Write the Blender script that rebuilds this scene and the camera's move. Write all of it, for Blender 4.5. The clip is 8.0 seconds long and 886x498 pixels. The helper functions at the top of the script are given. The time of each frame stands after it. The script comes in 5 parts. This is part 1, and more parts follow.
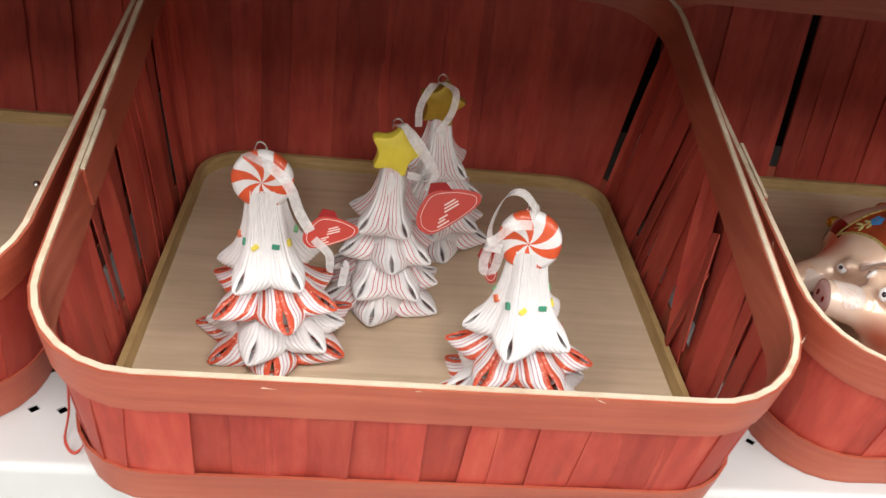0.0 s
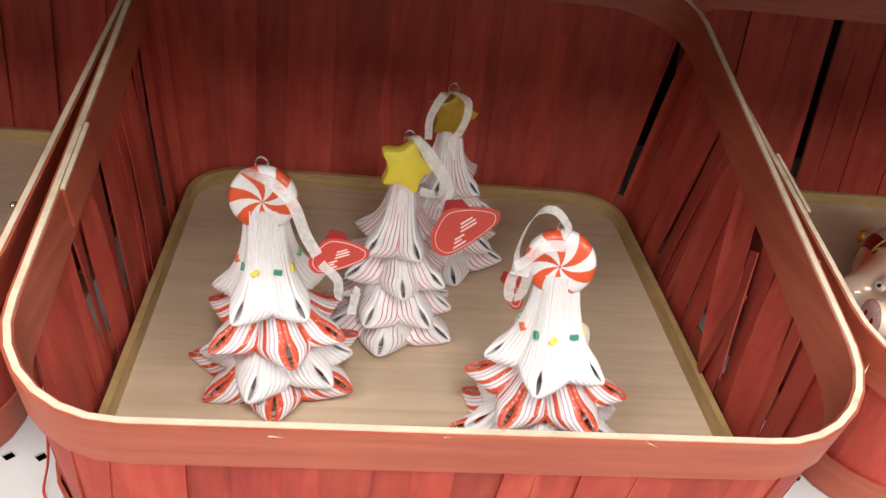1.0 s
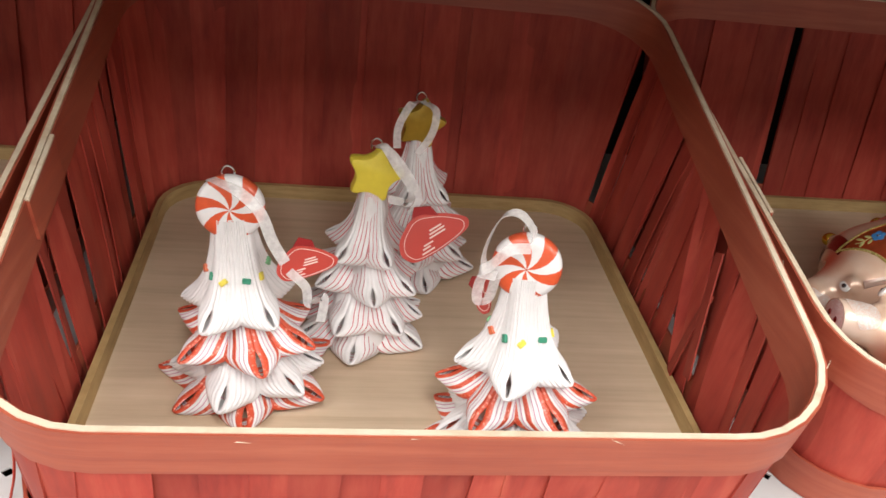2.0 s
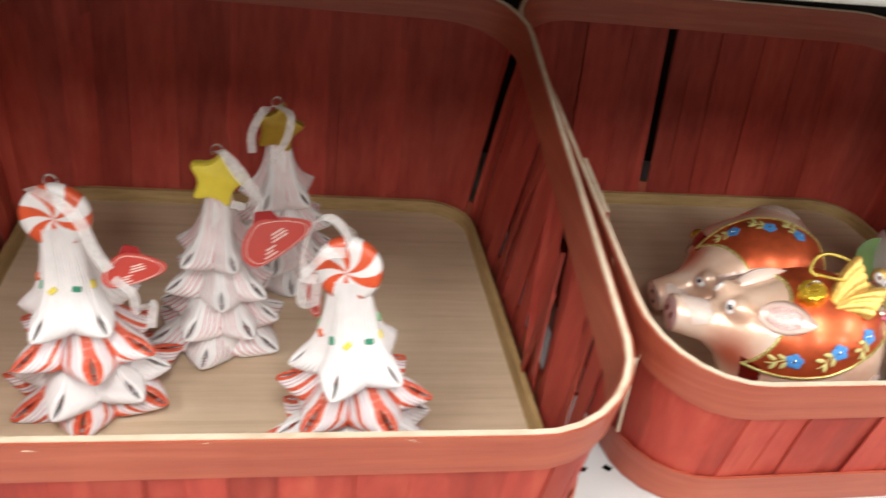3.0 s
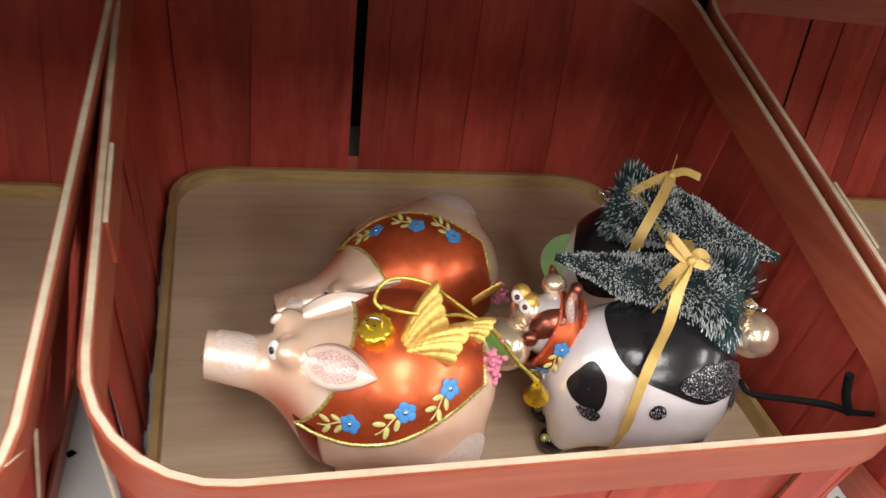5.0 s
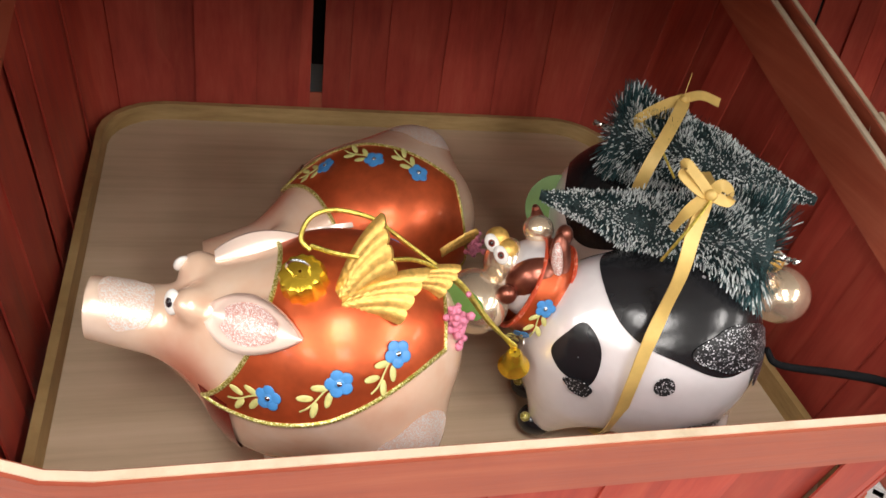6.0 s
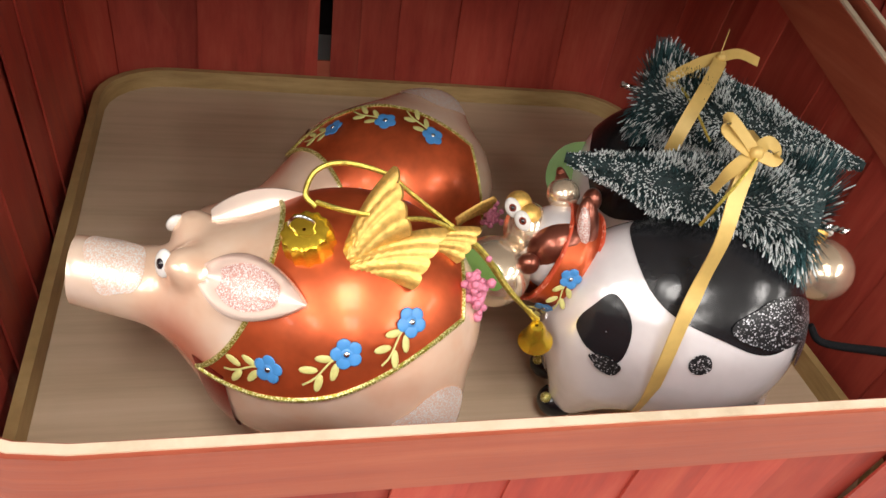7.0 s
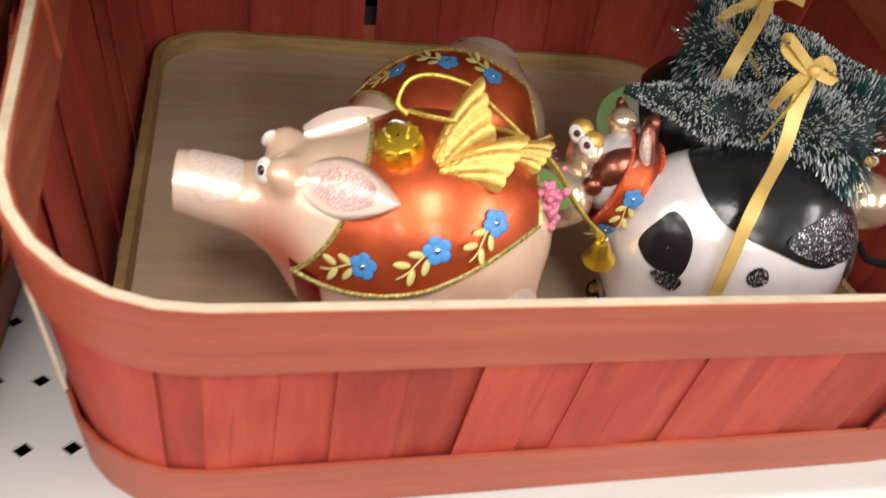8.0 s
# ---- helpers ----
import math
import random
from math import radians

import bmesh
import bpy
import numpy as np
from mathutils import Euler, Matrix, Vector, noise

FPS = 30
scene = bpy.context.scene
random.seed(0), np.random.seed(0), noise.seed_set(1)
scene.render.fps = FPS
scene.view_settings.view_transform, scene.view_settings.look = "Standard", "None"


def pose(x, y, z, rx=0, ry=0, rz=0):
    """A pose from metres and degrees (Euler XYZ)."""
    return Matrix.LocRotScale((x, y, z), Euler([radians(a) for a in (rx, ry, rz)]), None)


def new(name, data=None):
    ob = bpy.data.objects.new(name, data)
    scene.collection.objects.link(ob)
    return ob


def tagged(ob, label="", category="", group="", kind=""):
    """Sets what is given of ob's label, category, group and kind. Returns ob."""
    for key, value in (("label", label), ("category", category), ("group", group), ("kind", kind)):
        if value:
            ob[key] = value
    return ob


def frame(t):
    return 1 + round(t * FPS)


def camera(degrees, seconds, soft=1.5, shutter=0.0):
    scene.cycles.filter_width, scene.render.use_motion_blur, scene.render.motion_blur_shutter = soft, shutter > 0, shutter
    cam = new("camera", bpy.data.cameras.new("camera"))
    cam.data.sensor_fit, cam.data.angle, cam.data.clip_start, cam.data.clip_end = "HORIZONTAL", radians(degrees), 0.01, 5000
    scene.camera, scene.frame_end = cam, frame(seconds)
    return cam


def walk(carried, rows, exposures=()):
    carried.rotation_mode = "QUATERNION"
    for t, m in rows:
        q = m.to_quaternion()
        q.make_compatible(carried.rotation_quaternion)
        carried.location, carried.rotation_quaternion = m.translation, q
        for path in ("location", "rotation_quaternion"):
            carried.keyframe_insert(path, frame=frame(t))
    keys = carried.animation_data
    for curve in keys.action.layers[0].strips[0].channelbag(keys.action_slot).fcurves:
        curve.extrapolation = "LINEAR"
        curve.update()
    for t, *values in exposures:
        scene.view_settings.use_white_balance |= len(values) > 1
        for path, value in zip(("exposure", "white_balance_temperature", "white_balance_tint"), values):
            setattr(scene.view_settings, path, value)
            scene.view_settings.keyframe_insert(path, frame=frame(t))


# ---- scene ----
cam = camera(57.7, 8.0, shutter=0.4)
METRES, EYE, TILT, LEAN, TURN = 0.55, 0.3451, -34.574, -6.821, -2.856
ROWS = [
    (0.0, 0.0, 0.0, 0.0, 0.0, 0.0, -0.0),
    (0.5, -0.0147, 0.0638, 0.0018, -0.53, 0.54, 0.26),
    (1.0, -0.0301, 0.0724, 0.0078, -0.98, 1.08, 0.66),
    (2.5, 0.0062, 0.0614, -0.0117, -3.37, 2.34, 2.24),
    (3.0, 0.1057, 0.0475, -0.0018, -4.66, 1.9, 2.74),
    (3.5, 0.2553, 0.0459, 0.0228, -6.24, 0.96, 3.14),
    (4.0, 0.3788, 0.0756, 0.0508, -7.23, 0.28, 3.26),
    (4.5, 0.4521, 0.1416, 0.0494, -7.95, -0.66, 3.28),
    (5.0, 0.5046, 0.2276, 0.0415, -8.56, -1.96, 3.24),
    (6.5, 0.5548, 0.3896, -0.0084, -8.43, -4.09, 2.43),
    (7.0, 0.5519, 0.4007, -0.0148, -8.04, -4.2, 2.26),
    (7.5, 0.5403, 0.4057, -0.0291, -7.76, -4.16, 2.23),
    (8.0, 0.5028, 0.3721, -0.0653, -7.59, -3.94, 2.38),
]
walk(cam, [(t, pose(0, 0, EYE, TILT, LEAN, TURN) @ pose(METRES * x, METRES * y, METRES * z, 90 + pitch, roll, yaw)) for t, x, y, z, yaw, pitch, roll in ROWS],
     [(0.0, -0.08, 6120, 10), (1.2, 0.04, 6120, 10), (2.5, 0.0, 6120, 10), (3.2, -0.03, 6180, 10), (4.5, -0.16, 6280, 10), (6.5, -0.06, 6350, 10), (8.0, -0.16, 6400, 10)])

# ---- light: shop ceiling troffers over the aisle ----
world = bpy.data.worlds.new("world")
scene.world = world
world.use_nodes = True
world.node_tree.nodes["Background"].inputs[0].default_value = (1.0, 0.95, 0.88, 1)
world.node_tree.nodes["Background"].inputs[1].default_value = 0.05
CEIL = 2.1
LAMPS = [(x, y) for y in (-1.05, -2.8) for x in (-3.8, -1.7, 0.2, 2.3, 4.6)]
LAMP_POWER = 38.0
for lx, ly in LAMPS:
    ld = bpy.data.lights.new("troffer_lamp", "AREA")
    ld.shape, ld.size, ld.size_y, ld.energy = "RECTANGLE", 0.6, 1.2, LAMP_POWER
    ld.color = (1.0, 0.945, 0.885)
    lo = new("troffer_lamp", ld)
    lo.matrix_world = pose(lx, ly, CEIL - 0.03)


# ---- materials ----
def material(name, rough=0.5, metal=0.0, spec=0.5):
    m = bpy.data.materials.new(name)
    m.use_nodes = True
    b = m.node_tree.nodes["Principled BSDF"]
    b.inputs["Roughness"].default_value = rough
    b.inputs["Metallic"].default_value = metal
    b.inputs["Specular IOR Level"].default_value = spec
    return m, m.node_tree, b


def node(nt, kind, **props):
    n = nt.nodes.new(kind)
    for k, v in props.items():
        if k == "blend":
            n.blend_type = v
        elif k == "dtype":
            n.data_type = v
        elif k == "op":
            n.operation = v
        elif k == "feature":
            n.feature = v
    return n


def coords(nt, scale):
    tc = node(nt, "ShaderNodeTexCoord")
    mp = node(nt, "ShaderNodeMapping")
    mp.inputs["Scale"].default_value = scale
    nt.links.new(tc.outputs["Object"], mp.inputs["Vector"])
    return mp.outputs["Vector"]


def noise_tex(nt, vec, scale, detail=4.0, rough=0.6):
    n = node(nt, "ShaderNodeTexNoise")
    n.inputs["Scale"].default_value = scale
    n.inputs["Detail"].default_value = detail
    n.inputs["Roughness"].default_value = rough
    nt.links.new(vec, n.inputs["Vector"])
    return n.outputs["Fac"]


def ramp(nt, fac, stops):
    r = node(nt, "ShaderNodeValToRGB")
    els = r.color_ramp.elements
    while len(els) < len(stops):
        els.new(0.5)
    for e, (p, c) in zip(els, stops):
        e.position, e.color = p, (*c, 1)
    nt.links.new(fac, r.inputs["Fac"])
    return r.outputs["Color"]


def mix(nt, a, b, fac, blend="MIX"):
    n = node(nt, "ShaderNodeMix", dtype="RGBA", blend=blend)
    if isinstance(fac, float):
        n.inputs[0].default_value = fac
    else:
        nt.links.new(fac, n.inputs[0])
    for sock, v in ((6, a), (7, b)):
        if isinstance(v, tuple):
            n.inputs[sock].default_value = (*v, 1)
        else:
            nt.links.new(v, n.inputs[sock])
    return n.outputs[2]


def bump(nt, bsdf, height, strength, dist=0.001):
    b = node(nt, "ShaderNodeBump")
    b.inputs["Strength"].default_value = strength
    b.inputs["Distance"].default_value = dist
    nt.links.new(height, b.inputs["Height"])
    nt.links.new(b.outputs["Normal"], bsdf.inputs["Normal"])


def wood(name, dark, mid, light, grain, rough, vary=0.25, streak=0.35, spec=0.5):
    """Grained wood; grain gives the texture scale along x, y, z."""
    m, nt, b = material(name, rough, 0.0, spec)
    v = coords(nt, grain)
    fine = noise_tex(nt, v, 14, 5, 0.65)
    col = ramp(nt, fine, [(0.28, dark), (0.5, mid), (0.75, light)])
    blot = noise_tex(nt, coords(nt, (1, 1, 1)), 22, 3)
    col = mix(nt, col, ramp(nt, blot, [(0.3, tuple(c * 0.7 for c in mid)), (0.7, light)]), streak)
    info = node(nt, "ShaderNodeObjectInfo")
    rnd = ramp(nt, info.outputs["Random"], [(0.0, (1 - vary,) * 3), (1.0, (1 + vary,) * 3)])
    col = mix(nt, col, rnd, 1.0, "MULTIPLY")
    nt.links.new(col, b.inputs["Base Color"])
    r = node(nt, "ShaderNodeMapRange")
    r.inputs["To Min"].default_value, r.inputs["To Max"].default_value = rough - 0.1, rough + 0.15
    nt.links.new(fine, r.inputs["Value"])
    nt.links.new(r.outputs["Result"], b.inputs["Roughness"])
    bump(nt, b, fine, 0.35, 0.0006)
    return m


def plain(name, colour, rough=0.5, metal=0.0, var=0.08, scale=60, bumpy=0.0, coat=0.0, spec=0.5, depth=0.0005):
    m, nt, b = material(name, rough, metal, spec)
    f = noise_tex(nt, coords(nt, (1, 1, 1)), scale, 4)
    nt.links.new(ramp(nt, f, [(0.3, tuple(c * (1 - var) for c in colour)), (0.7, tuple(min(1, c * (1 + var)) for c in colour))]), b.inputs["Base Color"])
    if coat:
        b.inputs["Coat Weight"].default_value = coat
        b.inputs["Coat Roughness"].default_value = 0.08
    if bumpy:
        bump(nt, b, f, bumpy, depth)
    return m


RED_UP = wood("red_stained_chip_wood", (0.23, 0.023, 0.018), (0.37, 0.045, 0.031), (0.46, 0.092, 0.056), (9, 9, 0.6), 0.5, 0.17, 0.35, 0.25)
RED_BAND = wood("red_stained_band", (0.29, 0.052, 0.029), (0.37, 0.079, 0.040), (0.45, 0.125, 0.068), (0.7, 0.7, 14), 0.42, 0.1, 0.2)
CREAM = wood("raw_wood_edge", (0.50, 0.34, 0.20), (0.74, 0.61, 0.44), (0.84, 0.74, 0.58), (3, 3, 20), 0.6, 0.05, 0.35)
PLY = wood("plywood_base", (0.50, 0.37, 0.24), (0.615, 0.465, 0.315), (0.70, 0.545, 0.39), (0.5, 11, 3), 0.5, 0.04, 0.25)
HOOP = wood("raw_wood_hoop", (0.24, 0.14, 0.05), (0.40, 0.26, 0.10), (0.52, 0.37, 0.17), (3, 3, 25), 0.6, 0.05, 0.4)
METAL_WHITE = plain("white_painted_steel", (0.56, 0.57, 0.56), 0.35, 0.0, 0.03, 8, 0.05)
# near black: the shade under the shelf holes, and the back panel
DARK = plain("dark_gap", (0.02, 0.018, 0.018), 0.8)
VINYL = plain("shop_floor_vinyl", (0.46, 0.44, 0.41), 0.3, 0.0, 0.1, 3)
WALLP = plain("shop_wall_paint", (0.46, 0.44, 0.41), 0.7, 0.0, 0.05, 2)
TILE = plain("ceiling_tile", (0.75, 0.74, 0.71), 0.9, 0.0, 0.05, 6)


# ---- building helpers ----
def mesh(name, verts, faces, mats, fm=None, smooth=True, sharp=None):
    me = bpy.data.meshes.new(name)
    me.from_pydata([tuple(v) for v in verts], [], [tuple(f) for f in faces])
    for m in (mats if isinstance(mats, (list, tuple)) else [mats]):
        me.materials.append(m)
    if fm is not None:
        me.polygons.foreach_set("material_index", list(fm))
    if smooth:
        me.polygons.foreach_set("use_smooth", [True] * len(me.polygons))
        if sharp:
            me.set_sharp_from_angle(angle=radians(sharp))
    me.update()
    return me


def put(name, me, parent=None, label="", m=None):
    ob = new(name, me)
    if parent:
        ob.parent = parent
    if m is not None:
        ob.matrix_basis = m
    return tagged(ob, label)


def part(name, bm, mat, parent, label="", smooth=False, sharp=35):
    """One bmesh as one mesh object under a thing or part."""
    me = bpy.data.meshes.new(name)
    bmesh.ops.recalc_face_normals(bm, faces=bm.faces)
    bm.to_mesh(me)
    bm.free()
    me.materials.append(mat)
    if smooth:
        me.polygons.foreach_set("use_smooth", [True] * len(me.polygons))
        me.set_sharp_from_angle(angle=radians(sharp))
    return put(name, me, parent, label)


def thing(name, label, category, m=None, group="", kind=""):
    ob = new(name)
    ob.empty_display_size = 0.02
    if m is not None:
        ob.matrix_basis = m
    return tagged(ob, label, category, group, kind)


def box_bm(x0, x1, y0, y1, z0, z1, bev=0.0, seg=2):
    bm = bmesh.new()
    bmesh.ops.create_cube(bm, size=1)
    bmesh.ops.scale(bm, vec=(x1 - x0, y1 - y0, z1 - z0), verts=bm.verts)
    bmesh.ops.translate(bm, vec=((x0 + x1) / 2, (y0 + y1) / 2, (z0 + z1) / 2), verts=bm.verts)
    if bev:
        bmesh.ops.bevel(bm, geom=bm.edges[:], offset=bev, segments=seg, affect="EDGES", profile=0.5)
    return bm


def grid_faces(nu, nv, wrap_u=False, wrap_v=False, off=0):
    out = []
    for i in range(nu if wrap_u else nu - 1):
        for j in range(nv if wrap_v else nv - 1):
            a, b = i * nv + j, ((i + 1) % nu) * nv + j
            c, d = ((i + 1) % nu) * nv + (j + 1) % nv, i * nv + (j + 1) % nv
            out.append((off + a, off + b, off + c, off + d))
    return out


# ---- setting ----
def setting(name, bm, mat, label, category, smooth=False):
    ob = part(name, bm, mat, None, label, smooth)
    return tagged(ob, "", category, "", "structure")


setting("floor", box_bm(-5, 6, -5, 1.2, -0.95, -0.9), VINYL, "pale vinyl floor of the shop aisle", "floor")
setting("ceiling", box_bm(-5, 6, -5, 1.2, CEIL, CEIL + 0.05), TILE, "white ceiling tiles over the shop aisle", "ceiling")
setting("wall_south", box_bm(-5, 6, -5.05, -5, -0.9, CEIL), WALLP, "painted shop wall across the aisle", "wall")
setting("wall_west", box_bm(-5.05, -5, -5, 1.2, -0.9, CEIL), WALLP, "painted shop wall at the aisle end", "wall")
setting("wall_east", box_bm(6, 6.05, -5, 1.2, -0.9, CEIL), WALLP, "painted shop wall at the aisle end", "wall")
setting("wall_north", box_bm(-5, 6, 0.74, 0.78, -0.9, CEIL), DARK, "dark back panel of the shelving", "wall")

LIT = bpy.data.materials.new("troffer_diffuser")
LIT.use_nodes = True
LIT.node_tree.nodes["Principled BSDF"].inputs["Base Color"].default_value = (0.9, 0.9, 0.88, 1)
LIT.node_tree.nodes["Principled BSDF"].inputs["Emission Color"].default_value = (1, 0.93, 0.84, 1)
LIT.node_tree.nodes["Principled BSDF"].inputs["Emission Strength"].default_value = 4.0
for lx, ly in LAMPS:
    tr = thing("ceiling_light", "white fluorescent troffer in the shop ceiling", "ceiling light", pose(lx, ly, CEIL), "ceiling troffers")
    part("frame", box_bm(-0.32, 0.32, -0.64, 0.64, -0.012, -0.002, 0.003), METAL_WHITE, tr)
    part("diffuser", box_bm(-0.28, 0.28, -0.6, 0.6, -0.018, -0.0125), LIT, tr, "glowing prismatic diffuser")


# the display shelf, perforated with rows of small diamonds
SHELF_Y, HOLE_P, HOLE_R = 0.286, 0.01525, 0.0033
def perforated_shelf():
    x0, x1 = -0.75, 1.55
    rows = [0.321, 0.352, 0.383]
    vs, fs = [], []

    def v(x, y, z=0.0):
        vs.append((x, y, z))
        return len(vs) - 1

    def quad(xa, xb, ya, yb):
        fs.append((v(xa, ya), v(xb, ya), v(xb, yb), v(xa, yb)))
    # sheet strips between the rows of holes
    edges = [SHELF_Y]
    for r in rows:
        edges += [r - HOLE_P / 2, r + HOLE_P / 2]
    edges.append(0.735)
    for a, b in zip(edges[0::2], edges[1::2]):
        quad(x0, x1, a, b)
    first = 0.2285 - HOLE_P * int((0.2285 - x0) / HOLE_P)
    n = int((x1 - first) / HOLE_P) - 1
    for r in rows:
        ya, yb = r - HOLE_P / 2, r + HOLE_P / 2
        for k in range(n + 1):
            cx = first + k * HOLE_P
            xa, xb = cx - HOLE_P / 2, cx + HOLE_P / 2
            o = [v(xa, ya), v(xb, ya), v(xb, yb), v(xa, yb)]
            m_ = [v(cx, ya), v(xb, r), v(cx, yb), v(xa, r)]
            d = [v(cx, r - HOLE_R), v(cx + HOLE_R * 1.1, r), v(cx, r + HOLE_R), v(cx - HOLE_R * 1.1, r)]
            e = [v(p[0], p[1], -0.0012) for p in (vs[i] for i in d)]
            for q in range(4):
                fs.append((o[q], m_[q], d[q], m_[q - 1]))
                fs.append((d[q], m_[q], d[(q + 1) % 4]))
                fs.append((d[q], d[(q + 1) % 4], e[(q + 1) % 4], e[q]))
        quad(x0, first - HOLE_P / 2, ya, yb)
        quad(first + (n + 0.5) * HOLE_P, x1, ya, yb)
    # rolled front lip
    lip = [(SHELF_Y, 0.0)]
    for a in range(0, 91, 15):
        lip.append((SHELF_Y - 0.005 * math.sin(radians(a)), -0.005 + 0.005 * math.cos(radians(a))))
    lip += [(SHELF_Y - 0.0055, -0.03), (SHELF_Y - 0.003, -0.034), (SHELF_Y + 0.02, -0.036)]
    for (ya, za), (yb, zb) in zip(lip[:-1], lip[1:]):
        fs.append((v(x0, yb, zb), v(x1, yb, zb), v(x1, ya, za), v(x0, ya, za)))
    me = mesh("perforated_deck", vs, fs, METAL_WHITE, None, False)
    bm = bmesh.new()
    bm.from_mesh(me)
    bmesh.ops.remove_doubles(bm, verts=bm.verts, dist=0.00002)
    bm.to_mesh(me)
    bm.free()
    return me


shelf = thing("display_shelf", "white painted steel shelf with diamond perforations", "shelf", kind="structure")
put("deck", perforated_shelf(), shelf)
# added sheet whose near-black colour gives the holes their shade
part("tray", box_bm(-0.75, 1.55, 0.30, 0.735, -0.03, -0.022), DARK, shelf, "added dark sheet for the shade below the perforations")

upper = thing("upper_shelf", "white painted steel shelf above the baskets", "shelf", pose(0.2, 0.25, 0.2830, 0, -1.2, 0), kind="structure")
part("deck", box_bm(-1.2, 1.6, 0.0, 0.48, 0.0, 0.034, 0.006, 4), METAL_WHITE, upper, "", True, 50)


# ---- chip wood baskets ----
HX, HY, FX, FY = 0.170, 0.168, 0.10, 0.145


def outline(u, hx, hy, r):
    """Point and outward normal at the share u of a rounded rectangle's way round, from the front edge's left end."""
    b = 0.04
    segs = []
    for s in (HX, HY, HX, HY):
        segs += [2 * (s - b), b * math.pi / 2]
    d = (u % 1.0) * sum(segs)
    k = 0
    while d > segs[k] and k < 7:
        d -= segs[k]
        k += 1
    f = d / segs[k]
    side, arc = divmod(k, 2)
    ang = radians(-90 + 90 * side)
    sx, sy = hx - r, hy - r
    corner = [(sx, -sy), (sx, sy), (-sx, sy), (-sx, -sy)]
    if arc:
        a = ang + f * math.pi / 2
        cx, cy = corner[side]
        return cx + r * math.cos(a), cy + r * math.sin(a), math.cos(a), math.sin(a)
    ax, ay = corner[side - 1]
    bx, by = corner[side]
    nx, ny = math.cos(ang), math.sin(ang)
    return ax + (bx - ax) * f + r * nx, ay + (by - ay) * f + r * ny, nx, ny


def rim_z(y):
    return 0.0990 + 0.235 * (y + 0.182)


def wall_at(u, z, off=0.0):
    """Point of the flaring basket wall at height z, off metres outward."""
    x, y, nx, ny = outline(u, HX + FX * z, HY + FY * z, 0.042 + 0.1 * z)
    return Vector((x + nx * off, y + ny * off, z))


def top_z(u):
    z = 0.14
    for _ in range(5):
        z = rim_z(wall_at(u, z).y)
    return z


def strip(u0, u1, zlo, zhi, inner, outer, n, rows=2, closed=False, cap_mat=None, lo_mat=0):
    """A bent strip of wood round the wall between two heights (functions of u), with thickness."""
    vs, fs, fm = [], [], []
    cnt = n if closed else n + 1
    prof = []
    for k in range(rows):
        prof.append((k / (rows - 1), outer))
    for k in range(rows):
        prof.append((1 - k / (rows - 1), inner))
    for i in range(cnt):
        u = u0 + (u1 - u0) * i / n
        a, b = zlo(u), zhi(u)
        for t, off in prof:
            vs.append(wall_at(u, a + (b - a) * t, off))
    m = len(prof)
    for i in range(n):
        for j in range(m):
            p, q = i * m + j, ((i + 1) % cnt) * m + j
            r, s = ((i + 1) % cnt) * m + (j + 1) % m, i * m + (j + 1) % m
            fs.append((p, q, r, s))
            fm.append(1 if (cap_mat and j == rows - 1) else 0)
    if not closed:
        fs.append(tuple(range(m - 1, -1, -1)))
        fs.append(tuple(n * m + j for j in range(m)))
        fm += [0, 0]
    return vs, fs, fm


def slat(u0, u1, lean, off, thick=0.0009, zl=0.003, bow=0.0, twist=0.0):
    """One upright chip wood slat between the shares u0 and u1."""
    nw, nh = 4, 6
    vs, fs = [], []
    for side in (0, 1):
        for i in range(nh + 1):
            t = i / nh
            for j in range(nw + 1):
                u = u0 + (u1 - u0) * j / nw + lean * t
                zt = top_z(u) - 0.003
                z = zl + (zt - zl) * t
                o = off + (thick if side == 0 else 0) + (bow + twist * (j / nw - 0.5)) * math.sin((0.15 + 0.85 * t) * math.pi)
                vs.append(wall_at(u, z, o))
    n = (nh + 1) * (nw + 1)
    a = grid_faces(nh + 1, nw + 1)
    fs += [tuple(reversed(f)) for f in a] + [tuple(x + n for x in f) for f in a]
    ring = [j for j in range(nw + 1)] + [i * (nw + 1) + nw for i in range(1, nh + 1)] + \
        [nh * (nw + 1) + j for j in range(nw - 1, -1, -1)] + [i * (nw + 1) for i in range(nh - 1, 0, -1)]
    for p, q in zip(ring, ring[1:] + ring[:1]):
        fs.append((p, q, q + n, p + n))
    return vs, fs


def fan_lean(u):
    """How far the right wall's slats of a worn basket lean: forward ones to the back, back ones to the front."""
    if 0.235 < u < 0.320:
        return 0.045 * (u - 0.235) / 0.075
    if 0.320 <= u < 0.400:
        return 0.010 - 0.024 * (u - 0.340) / 0.060
    return -0.014 * max(0.0, min(1.0, (0.520 - u) / 0.090))


